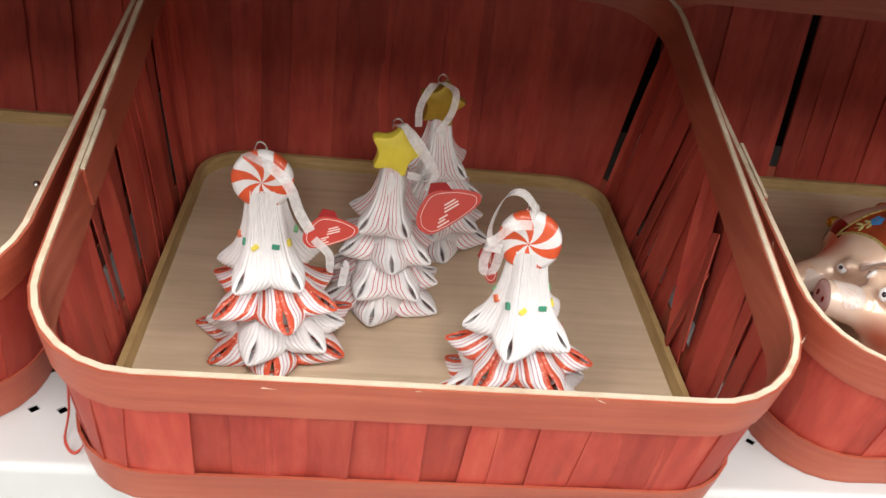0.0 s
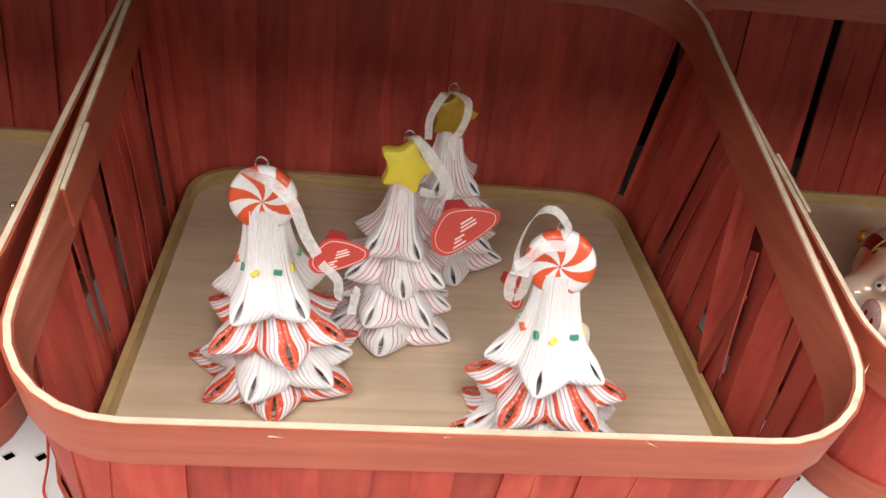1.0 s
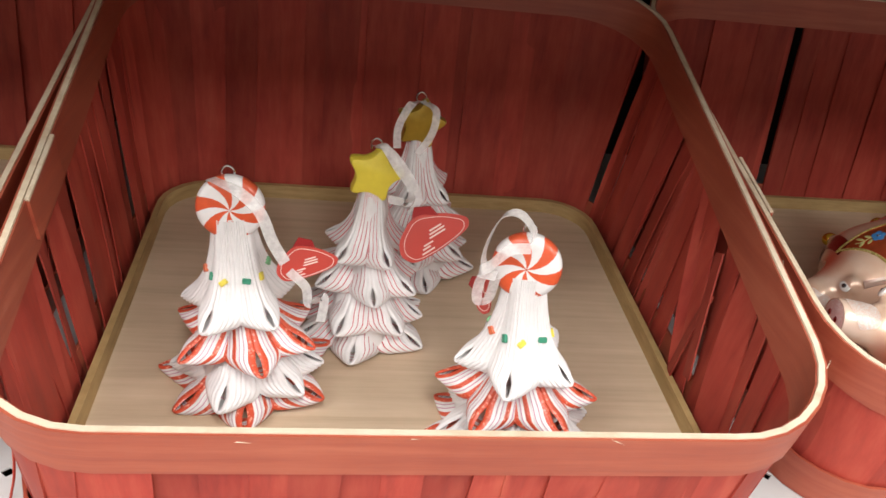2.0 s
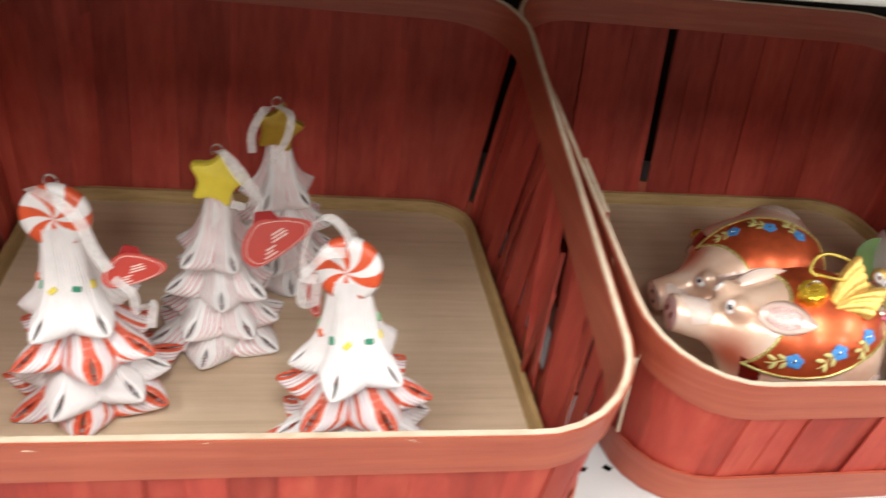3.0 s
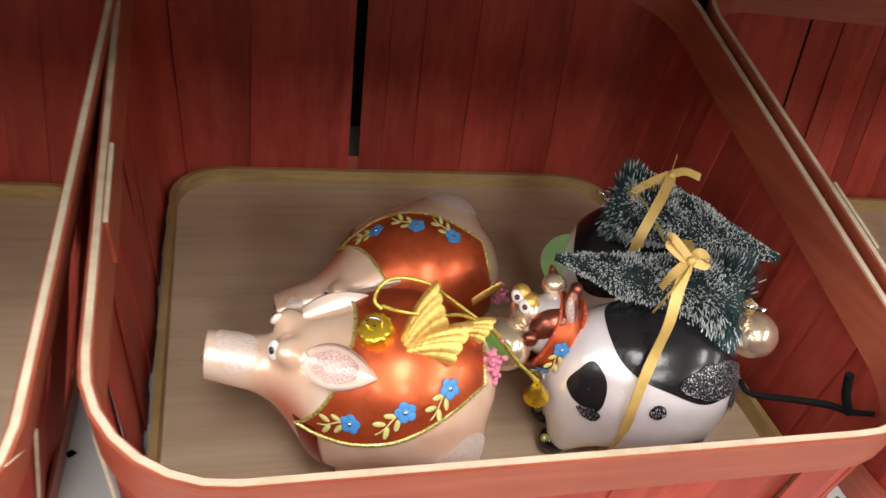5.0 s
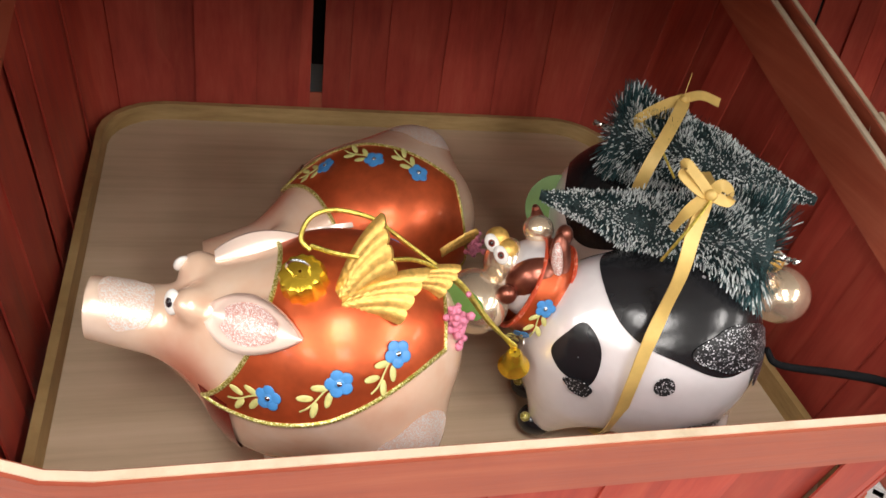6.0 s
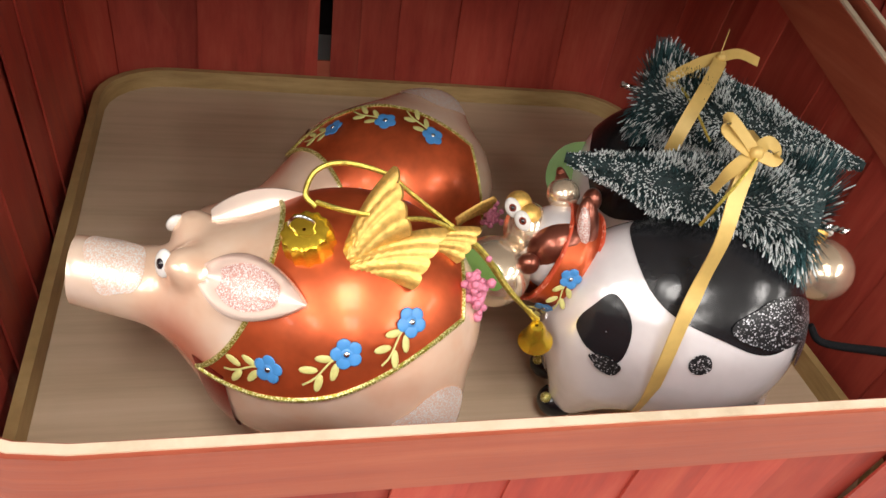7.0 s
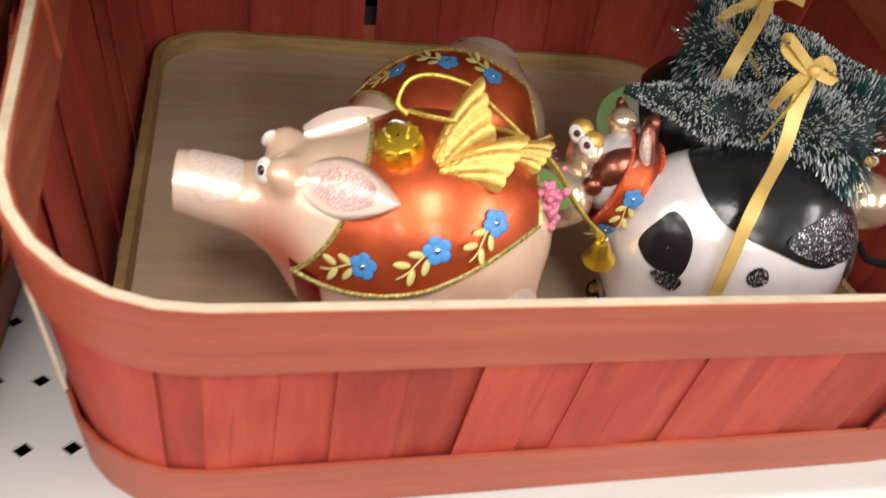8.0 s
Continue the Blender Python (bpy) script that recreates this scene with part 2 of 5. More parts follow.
def basket(label, m, seed, gaps=(), count=64, splice=0.262, worn=False):
    rnd = random.Random(seed)
    bk = thing("chip_basket", label, "basket", m, "row of baskets")
    low = lambda u: 0.0005
    # plywood base with rounded corners
    vs = []
    n = 96
    for z in (0.003, 0.008):
        for i in range(n):
            x, y, nx, ny = outline(i / n, HX - 0.0045, HY - 0.0045, 0.039)
            vs.append((x, y, z))
    fs = [tuple(range(n, 2 * n)), tuple(range(n - 1, -1, -1))] + [(i, (i + 1) % n, n + (i + 1) % n, n + i) for i in range(n)]
    put("base_panel", mesh("base_panel", vs, fs, PLY, None, False), bk, "pale plywood base panel")
    v, f, _ = strip(0, 1, lambda u: 0.008, lambda u: 0.0180, -0.0092, -0.0052, 120, 2, True)
    put("base_hoop", mesh("base_hoop", v, f, HOOP, None, True, 40), bk, "raw bent wood hoop")
    v, f, _ = strip(0, 1, low, lambda u: 0.025, 0.0012, 0.0028, 120, 3, True)
    put("bottom_band", mesh("bottom_band", v, f, RED_BAND, None, True, 40), bk)
    v, f, _ = strip(0, 1, lambda u: top_z(u) - 0.024, top_z, 0.0010, 0.0025, 140, 3, True)
    put("outer_band", mesh("outer_band", v, f, RED_BAND, None, True, 40), bk)
    v, f, _ = strip(0, 1, lambda u: top_z(u) - 0.026, lambda u: top_z(u) - 0.0005, -0.0025, -0.0011, 140, 3, True)
    put("inner_band", mesh("inner_band", v, f, RED_BAND, None, True, 40), bk)
    v, f, _ = strip(0, 1, lambda u: top_z(u) - 0.0012, lambda u: top_z(u) + 0.0006, -0.0016, 0.0012, 140, 3, True)
    put("rim_edge", mesh("rim_edge", v, f, CREAM, None, True, 40), bk, "cream raw wood top edge")
    # where the bent bands overlap: a lapped end inside the rim, a raw splice edge and a few frayed fibres outside
    for us, zz, nm in ((0.867, None, "lapped_end"), (splice, 0, "splice_edge")):
        if zz is None:
            v, f, _ = strip(us, us + 0.035, lambda u: top_z(u) - 0.021, lambda u: top_z(u) + 0.0002, -0.0042, -0.0026, 12, 2)
            put(nm, mesh(nm, v, f, [RED_BAND], None, False), bk)
            v, f, _ = strip(us, us + 0.035, lambda u: top_z(u) - 0.0004, lambda u: top_z(u) + 0.0010, -0.0043, -0.0024, 12, 2)
            put("lapped_edge", mesh("lapped_edge", v, f, CREAM, None, False), bk, "cream raw wood edge")
        else:
            v, f, _ = strip(us, us + 0.0009, lambda u: 0.026, lambda u: top_z(u) - 0.026, 0.0018, 0.0030, 2, 2)
            put(nm, mesh(nm, v, f, [CREAM], None, False), bk, "cream raw splice edge")
    for q in range(7):
        uf = rnd.random()
        zf = top_z(uf) - rnd.uniform(0.0, 0.004)
        a_ = wall_at(uf, zf, 0.002)
        b_ = wall_at(uf + rnd.uniform(0.002, 0.006), zf + rnd.uniform(-0.002, 0.005), rnd.uniform(0.003, 0.006))
        v, f = [a_ + Vector((0, 0, 0.0003)), a_ - Vector((0, 0, 0.0003)), a_ + (b_ - a_).cross(Vector((0, 0, 1))).normalized() * 0.0004, b_], [(0, 2, 3), (2, 1, 3), (1, 0, 3), (0, 1, 2)]
        put("frayed_fibre", mesh("frayed_fibre", v, f, CREAM, None, False), bk)
    u = 0.0
    k = 0
    while u < 0.999:
        w = (1.0 / count) * (rnd.uniform(0.75, 1.25) if u < 0.235 or 0.47 < u < 0.74 or len(gaps) < 4 else rnd.uniform(0.45, 1.15))
        if 1 - u - w < 0.4 / count:
            w = 1 - u
        side = (u + w / 2) % 1.0
        front = side < 0.235
        back = 0.47 < side < 0.74
        over = 0.0016 if front else 0.0034 if back else rnd.choice((-0.0008, -0.0004, 0.0024, 0.0030) if gaps and len(gaps) > 3 else (0.0034, 0.0028, 0.0024))
        lean = rnd.uniform(-0.002, 0.002) if front or back else rnd.uniform(-0.011, 0.011) if len(gaps) > 3 else rnd.uniform(-0.003, 0.003)
        a, b = u - over, u + w + over
        spans = [(a, b)]
        for g, gw, gl in gaps:
            nxt = []
            for p, q in spans:
                if q <= g - gw or p >= g + gw:
                    nxt.append((p, q))
                else:
                    nxt += [(p, g - gw), (g + gw, q)]
                    lean = gl
            spans = nxt
        for p, q in spans:
            if worn and 0.235 < (p + q) / 2 < 0.520:
                lean = fan_lean((p + q) / 2) + rnd.uniform(-0.0015, 0.0015)
            if q - p > 0.002:
                vs, fs = slat(p, q, lean, -0.0010 if k % 2 else 0.0, bow=rnd.uniform(-0.0010, 0.0010), twist=rnd.uniform(-0.0026, 0.0026) if front or back else rnd.uniform(-0.0050, 0.0050) if len(gaps) > 3 else rnd.uniform(-0.002, 0.002))
                put("slat", mesh("slat", vs, fs, RED_UP, None, True, 30), bk)
        u += w
        k += 1
    return bk


B1 = pose(0.039, 0.434, 0)
B2 = pose(0.4155, 0.465, 0, 0, 0, 1.0)
WORN_BASKET = basket("red stained chip wood basket holding candy tree ornaments", B1, 11, [(0.468, 0.0022, -0.014), (0.436, 0.0009, -0.014), (0.4055, 0.0019, -0.014), (0.374, 0.0008, 0.002), (0.3270, 0.0095, 0.010), (0.782, 0.0026, -0.003), (0.820, 0.0007, -0.003), (0.862, 0.0015, -0.004)], worn=True)
basket("red stained chip wood basket holding glass animal ornaments", B2, 23, [(0.6292, 0.0032, 0.002)], 64, 0.958)
basket("red stained chip wood basket, nearly empty", pose(-0.341, 0.472, 0), 37)
basket("red stained chip wood basket beside the glass ornaments", pose(0.790, 0.443, 0, 0, 0, -1.5), 41, [(0.66, 0.0010, 0.0)])




# ---- ornament materials ----
def glitter(name, colour, flake, rough=0.35, scale=1800, metal=0.3, share=0.62):
    """Sugar or glitter crust: random bright flakes over a base colour."""
    m, nt, b = material(name, rough, metal)
    vo = node(nt, "ShaderNodeTexVoronoi")
    vo.inputs["Scale"].default_value = scale
    tc = node(nt, "ShaderNodeTexCoord")
    nt.links.new(tc.outputs["Object"], vo.inputs["Vector"])
    sep = node(nt, "ShaderNodeSeparateColor")
    nt.links.new(vo.outputs["Color"], sep.inputs["Color"])
    col = ramp(nt, sep.outputs["Red"], [(share, colour), (min(0.98, share + 0.18), flake)])
    nt.links.new(col, b.inputs["Base Color"])
    bump(nt, b, sep.outputs["Green"], 0.9, 0.0007)
    return m


CLAY = plain("white_clay", (0.77, 0.745, 0.73), 0.42, 0, 0.04, 150, 0.12, 0.25)
CLAY_RED = plain("red_line_clay", (0.52, 0.045, 0.06), 0.42, 0, 0.12, 200, 0.1, 0.2)
CANDY_RED = glitter("sugared_red_clay", (0.62, 0.085, 0.035), (0.85, 0.35, 0.25), 0.3, 900, 0.0, 0.8)
PINK_LINE = plain("mauve_line_clay", (0.55, 0.28, 0.36), 0.45, 0, 0.1, 200)
DISC_RED = plain("peppermint_red", (0.66, 0.10, 0.035), 0.35, 0, 0.12, 120, 0.1, 0.4)
STAR_Y = plain("yellow_star_clay", (0.76, 0.62, 0.06), 0.38, 0, 0.08, 90, 0.1, 0.3)
STAR_G = plain("gold_star_back", (0.42, 0.27, 0.03), 0.3, 0.4, 0.15, 90, 0.1)
CHIP_G = plain("green_chip", (0.05, 0.27, 0.16), 0.4, 0, 0.2, 200)
CHIP_L = plain("light_green_chip", (0.22, 0.50, 0.24), 0.4, 0, 0.2, 200)
CHIP_Y = plain("yellow_chip", (0.75, 0.62, 0.08), 0.4, 0, 0.1, 200)
CHIP_R = plain("orange_red_chip", (0.62, 0.14, 0.05), 0.4, 0, 0.1, 200)
TAG_RED = plain("red_card", (0.46, 0.045, 0.03), 0.35, 0, 0.06, 60, 0, 0.3)
TAG_DARK = plain("dark_red_card", (0.30, 0.02, 0.02), 0.45, 0, 0.06, 60)
TAG_PRINT = plain("pale_print", (0.80, 0.62, 0.55), 0.5, 0, 0.05, 60)
SILVER = plain("silver_wire", (0.75, 0.75, 0.74), 0.2, 1.0, 0.05, 90)
PEARL = plain("pearl_pink_glass", (0.96, 0.76, 0.66), 0.27, 0.28, 0.07, 45, 0.03, 0.7)
PEARL_W = plain("pearl_white_glass", (0.90, 0.86, 0.88), 0.24, 0.34, 0.09, 24, 0.35, 0.7, 0.5, 0.004)
PEARL_G = plain("champagne_glass", (0.86, 0.70, 0.52), 0.2, 0.75, 0.08, 45, 0.03, 0.5)
VEST = plain("burnt_orange_glass", (0.62, 0.115, 0.036), 0.34, 0.66, 0.45, 34, 0.25, 0.15, 0.5, 0.0015)
VEST_D = plain("dark_red_glass", (0.30, 0.02, 0.012), 0.25, 0.6, 0.2, 60, 0.03, 0.4)
COPPER = plain("copper_brown_glass", (0.27, 0.085, 0.055), 0.28, 0.8, 0.35, 90, 0.2, 0.2)
BLUSH = glitter("pink_sugar", (0.74, 0.40, 0.34), (1.0, 0.9, 0.88), 0.35, 3600, 0.2, 0.5)
SUGAR = glitter("white_sugar", (0.93, 0.68, 0.54), (1.0, 0.97, 0.94), 0.35, 3600, 0.2, 0.5)
GOLD_GLIT = glitter("gold_glitter", (0.42, 0.38, 0.05), (0.95, 0.92, 0.45), 0.3, 2400, 0.6, 0.5)
BLACK_GLIT = glitter("black_glitter", (0.012, 0.012, 0.014), (0.85, 0.85, 0.9), 0.3, 2200, 0.3, 0.80)
GLOSS_BLACK = plain("black_gloss_glass", (0.012, 0.012, 0.014), 0.20, 0.0, 0.3, 26, 0.35, 0.0, 0.5, 0.003)
GOLD = plain("gold_cap", (0.88, 0.60, 0.05), 0.26, 0.85, 0.15, 90, 0.06)
GOLD_WING = plain("gold_wing_foil", (0.80, 0.50, 0.13), 0.40, 0.6, 0.25, 420, 0.5)
GOLD_CORD = plain("gold_cord", (0.62, 0.50, 0.10), 0.35, 0.8, 0.35, 900, 0.6)
SATIN = plain("gold_satin_ribbon", (0.70, 0.48, 0.15), 0.38, 0.15, 0.12, 90, 0.05)
BLUE = plain("blue_enamel", (0.07, 0.27, 0.62), 0.35, 0, 0.1, 300)
LEAFY = plain("pale_green_enamel", (0.58, 0.55, 0.20), 0.4, 0, 0.1, 300)
POM = plain("pink_pompom", (0.72, 0.24, 0.36), 0.9, 0, 0.15, 900, 0.6)
EYE_W = plain("eye_white", (0.85, 0.83, 0.80), 0.2, 0, 0.02, 50, 0, 0.5)
EYE_B = plain("eye_black", (0.02, 0.015, 0.02), 0.2, 0, 0.02, 50, 0, 0.5)
IRIS = plain("eye_brown", (0.20, 0.03, 0.015), 0.2, 0, 0.02, 50, 0, 0.5)
GREEN_TAG = plain("green_card", (0.13, 0.26, 0.04), 0.4, 0, 0.08, 60)
PINE = plain("dark_green_bristle", (0.007, 0.024, 0.026), 0.7, 0, 0.4, 300)
PINE_L = plain("teal_bristle", (0.045, 0.12, 0.13), 0.7, 0, 0.3, 300)
SNOW = plain("snow_flock", (0.82, 0.86, 0.86), 0.8, 0, 0.05, 300)
CHENILLE = plain("black_chenille", (0.008, 0.008, 0.009), 0.95, 0, 0.4, 1500, 0.8, 0.0, 0.1)


def organza():
    m, nt, b = material("sheer_ribbon", 0.35)
    b.inputs["Base Color"].default_value = (0.85, 0.82, 0.80, 1)
    f = noise_tex(nt, coords(nt, (1, 1, 1)), 350, 3)
    r = node(nt, "ShaderNodeMapRange")
    r.inputs["To Min"].default_value, r.inputs["To Max"].default_value = 0.18, 0.6
    nt.links.new(f, r.inputs["Value"])
    nt.links.new(r.outputs["Result"], b.inputs["Alpha"])
    return m


SHEER = organza()


# ---- shape helpers ----
def spline(pts, n):
    """Smooth points through the given ones (Catmull-Rom)."""
    p = [Vector(q) for q in pts]
    p = [p[0] * 2 - p[1]] + p + [p[-1] * 2 - p[-2]]
    out = []
    for i in range(n + 1):
        f = i / n * (len(p) - 3)
        k = min(int(f), len(p) - 4)
        t = f - k
        a, b, c, d = p[k:k + 4]
        out.append(0.5 * ((2 * b) + (c - a) * t + (2 * a - 5 * b + 4 * c - d) * t * t + (3 * b - a - 3 * c + d) * t ** 3))
    return out


def tube(pts, rad, seg=8, closed=False):
    """A round tube along points; rad is a number or a function of the share of the way."""
    n = len(pts)
    vs, fs = [], []
    up = Vector((0.13, 0.31, 0.94))
    for i, p in enumerate(pts):
        d = (pts[(i + 1) % n if closed else min(i + 1, n - 1)] - pts[i - 1 if (closed or i) else 0]).normalized()
        a = d.cross(up)
        if a.length < 1e-4:
            a = d.cross(Vector((1, 0, 0)))
        a.normalize()
        b = a.cross(d)
        up = b
        r = rad(i / (n - 1)) if callable(rad) else rad
        for k in range(seg):
            t = 2 * math.pi * k / seg
            vs.append(p + a * (r * math.cos(t)) + b * (r * math.sin(t)))
    fs = grid_faces(n, seg, closed, True)
    if not closed:
        fs += [tuple(range(seg)), tuple((n - 1) * seg + k for k in range(seg - 1, -1, -1))]
    return vs, fs


def band(pts, side, width, thick=0.0003):
    """A flat ribbon along points; side is the way of its width (a vector or one per point)."""
    n = len(pts)
    vs, fs = [], []
    for i, p in enumerate(pts):
        d = (pts[min(i + 1, n - 1)] - pts[max(i - 1, 0)]).normalized()
        s = Vector(side[i] if isinstance(side, list) else side)
        s = (s - d * s.dot(d)).normalized()
        w = width(i / (n - 1)) if callable(width) else width
        q = d.cross(s) * thick / 2
        for a, b in ((-1, -1), (1, -1), (1, 1), (-1, 1)):
            vs.append(p + s * (a * w / 2) + q * b)
    fs = grid_faces(n, 4, False, True) + [(0, 1, 2, 3), tuple((n - 1) * 4 + k for k in (3, 2, 1, 0))]
    return vs, fs


def join(*pieces):
    vs, fs, fm = [], [], []
    for p in pieces:
        o = len(vs)
        vs += list(p[0])
        fs += [tuple(i + o for i in f) for f in p[1]]
        fm += [p[2] if len(p) > 2 else 0] * len(p[1])
    return vs, fs, fm


def ball(c, r, nu=12, nv=8, m=None):
    vs, fs = [], []
    c = Vector(c)
    r = Vector(r) if not isinstance(r, (int, float)) else Vector((r, r, r))
    for i in range(nv + 1):
        a = math.pi * i / nv
        for j in range(nu):
            t = 2 * math.pi * j / nu
            p = Vector((r.x * math.sin(a) * math.cos(t), r.y * math.sin(a) * math.sin(t), r.z * math.cos(a)))
            vs.append(c + (m @ p if m else p))
    return vs, [tuple(reversed(f)) for f in grid_faces(nv + 1, nu, False, True)]


def lathe(profile, seg=32, flute=0.0, lobes=0):
    vs = []
    for r, z in profile:
        for k in range(seg):
            t = 2 * math.pi * k / seg
            q = r * (1 + flute * math.cos(lobes * t))
            vs.append(Vector((q * math.cos(t), q * math.sin(t), z)))
    return vs, grid_faces(len(profile), seg, False, True)


def moved(piece, m):
    return ([m @ Vector(v) for v in piece[0]],) + tuple(piece[1:])


def plate(outline_pts, thick):
    """A flat piece with thickness from an outline in the xz plane."""
    n = len(outline_pts)
    vs = [Vector((x, -thick / 2, z)) for x, z in outline_pts] + [Vector((x, thick / 2, z)) for x, z in outline_pts]
    fs = [tuple(range(n)), tuple(range(2 * n - 1, n - 1, -1))] + [(i + n, (i + 1) % n + n, (i + 1) % n, i) for i in range(n)]
    return vs, fs


def frame_on(root, along, side):
    """A pose at root with x along one way and y near another."""
    a = Vector(along).normalized()
    s = Vector(side)
    s = (s - a * s.dot(a)).normalized()
    return Matrix.Translation(root) @ Matrix((a, s, a.cross(s))).transposed().to_4x4()


def add(name, piece, mats, parent, label="", smooth=True, sharp=50, m=None):
    fm = piece[2] if len(piece) > 2 and isinstance(piece[2], list) else None
    return put(name, mesh(name, piece[0], piece[1], mats, fm, smooth, sharp), parent, label, m)


# two split strips hanging loose inside the worn wall
for pts, wide in (([(0.2165, 0.396, 0.098), (0.2095, 0.380, 0.064), (0.2050, 0.367, 0.030)], 0.0095),
                  ([(0.2130, 0.384, 0.078), (0.2080, 0.385, 0.048), (0.2040, 0.386, 0.014)], 0.0075)):
    add("loose_strip", band([B1.inverted() @ p for p in spline(pts, 12)], (0.1, 1, -0.3), wide, 0.0009), RED_UP, WORN_BASKET, "split strip of red chip wood", False)


# ---- clay candy trees ----
def petal_path(rt, zt, zr, r0, t):
    """Point, way and outward normal of a petal's middle line at the share t of its length."""
    t = np.asarray(t)
    u = np.clip(1 - t, 1e-4, 1)
    zero = 0 * t
    c = np.stack([r0 + (rt - r0) * t ** 2.8, zero, zt + 0.002 + (zr - zt - 0.002) * u ** 1.18], -1)
    d = np.stack([(rt - r0) * 2.8 * t ** 1.8 + 1e-5, zero, -(zr - zt - 0.002) * 1.18 * u ** 0.18], -1)
    d = d / np.linalg.norm(d, axis=-1, keepdims=True)
    return c, d, np.stack([-d[..., 2], 0 * d[..., 0], d[..., 0]], -1)


def loop_petal(rt, zt, zr, r0, w0, w1, pattern, skew):
    """A ribbon of side by side clay strands, run down from the trunk, looped at the tip and back up; the front strand rings a teardrop hole."""
    steps = {"thin": [0, 0, 0, 1, 0] * 6, "plain": [0] * 30,
             "bold": [1, 1, 1, 1, 1, 0, 0, 0, 2, 0, 0, 0, 2, 0, 0, 0, 1, 1, 1, 1, 0, 0, 2, 0, 0, 1, 1, 1, 1, 1]}[pattern]
    if pattern == "thin":
        steps[:4] = [0] * 4
    ridge = {"thin": 0.00040, "bold": 0.00030, "plain": 0.00075}[pattern]
    count = len(steps)
    S = np.linspace(0, 1, count + 1)[None, :]
    leg, bend = 18, 12
    q = np.concatenate([np.linspace(0, 1, leg + 1), np.ones(bend)])[:, None]
    f = np.concatenate([np.zeros(leg + 1), np.linspace(0, math.pi / 2, bend + 1)[1:]])[:, None]
    hole = 0.0016
    ease = q ** 1.7
    open_ = np.clip((q - 0.88) / 0.12, 0, 1) ** 0.8
    y = (0.0003 + (w0 - 0.0003) * S) * (1 - ease) + (0.0003 + (w1 - 0.0003) * S ** 0.85) * ease
    y = (y + hole * open_ * (1 - S) ** 1.2) * np.cos(f) ** (0.62 + 0.10 * S)
    t = (0.89 - 0.14 * S ** 1.3) * q ** 0.9 + (0.11 + 0.02 * S) * np.sin(f)
    side_drop = (0.0030 + 0.0062 * q) * S ** 1.7
    drop = side_drop * np.cos(f) + (0.0002 + 0.0105 * S) * (1 - np.cos(f)) - 0.0022 * np.sin(math.pi * np.clip(t, 0, 1)) * (1 - S * S)
    # both legs as one run
    mirror = lambda a: np.concatenate([a, a[-2::-1]], 0)
    sign = np.concatenate([np.ones(len(q)), -np.ones(len(q) - 1)])[:, None]
    y, t, drop = mirror(y) * sign, mirror(t), mirror(drop)
    c, d, up = petal_path(rt, zt, zr, r0, t)
    P = c - up * drop[..., None]
    P[..., 1] += y + skew * 0.0040 * t * t
    P[..., 2] = np.maximum(P[..., 2], 0.0012)
    gk, gs = np.gradient(P, axis=0), np.gradient(P, axis=1)
    N = np.cross(gk, gs)
    N /= np.maximum(np.linalg.norm(N, axis=-1, keepdims=True), 1e-9)
    if N[leg // 2, count // 2] @ up[leg // 2, count // 2] < 0:
        N = -N
    strands = 6 if pattern != "plain" else 7
    out = P + N * (ridge * np.abs(np.sin(math.pi * S * strands)))[..., None]
    gs /= np.maximum(np.linalg.norm(gs, axis=-1, keepdims=True), 1e-9)
    back = P - N * 0.0012
    lip = P[:, :1] - N[:, :1] * 0.0006 - gs[:, :1] * 0.0006
    ring = np.concatenate([lip, out, back[:, ::-1]], 1)
    nk, nr = ring.shape[:2]
    fs = grid_faces(nk, nr, False, True)
    marks = [steps[0]] + steps + [steps[-1]] + steps[::-1] + [steps[0]]
    fm = [marks[j] for i in range(nk - 1) for j in range(nr)]
    return ring.reshape(-1, 3), fs, fm, out, N


def mint_disc(r=0.0166, thick=0.0095):
    """A peppermint wheel facing -y with swirled stripes."""
    prof = [(0.0005, 0.0), (0.2 * r, 0.0), (0.4 * r, 0.0001), (0.6 * r, 0.0002), (0.8 * r, 0.0004), (0.93 * r, 0.0011), (r, 0.003), (r, thick - 0.003), (0.93 * r, thick - 0.001), (0.5 * r, thick), (0.0005, thick)]
    seg = 12
    sub = 5
    n = seg * sub
    vs, fs, fm = [], [], []
    for i, (q, y) in enumerate(prof):
        sw = 0.62 * min(q / r, 1.0)
        for k in range(n):
            t = 2 * math.pi * k / n + sw
            vs.append(Vector((q * math.cos(t), y, q * math.sin(t))))
    for i in range(len(prof) - 1):
        for k in range(n):
            fs.append((i * n + k, i * n + (k + 1) % n, (i + 1) * n + (k + 1) % n, (i + 1) * n + k))
            fm.append(1 if (k // sub) % 2 == 0 else 0)
    return vs, fs, fm


def star_shape(r=0.0188, thick=0.011):
    """A plump five-pointed star facing -y."""
    out = []
    for k in range(10):
        a = math.pi / 2 + math.pi * k / 5
        q = r if k % 2 == 0 else r * 0.52
        out.append(Vector((q * math.cos(a), 0, q * math.sin(a))))
    # round the points
    for _ in range(2):
        nxt = []
        for i, p in enumerate(out):
            q = out[(i + 1) % len(out)]
            nxt += [p * 0.78 + q * 0.22, p * 0.22 + q * 0.78]
        out = nxt
    vs, fs = [], []
    n = len(out)
    for s, y in ((0.72, -0.5), (0.93, -0.45), (1.0, -0.25), (1.0, 0.25), (0.93, 0.45), (0.72, 0.5)):
        vs += [Vector((p.x * s, y * thick, p.z * s)) for p in out]
    fs = grid_faces(6, n, False, True)
    fs += [tuple(range(n)), tuple(5 * n + k for k in range(n - 1, -1, -1))]
    return vs, fs


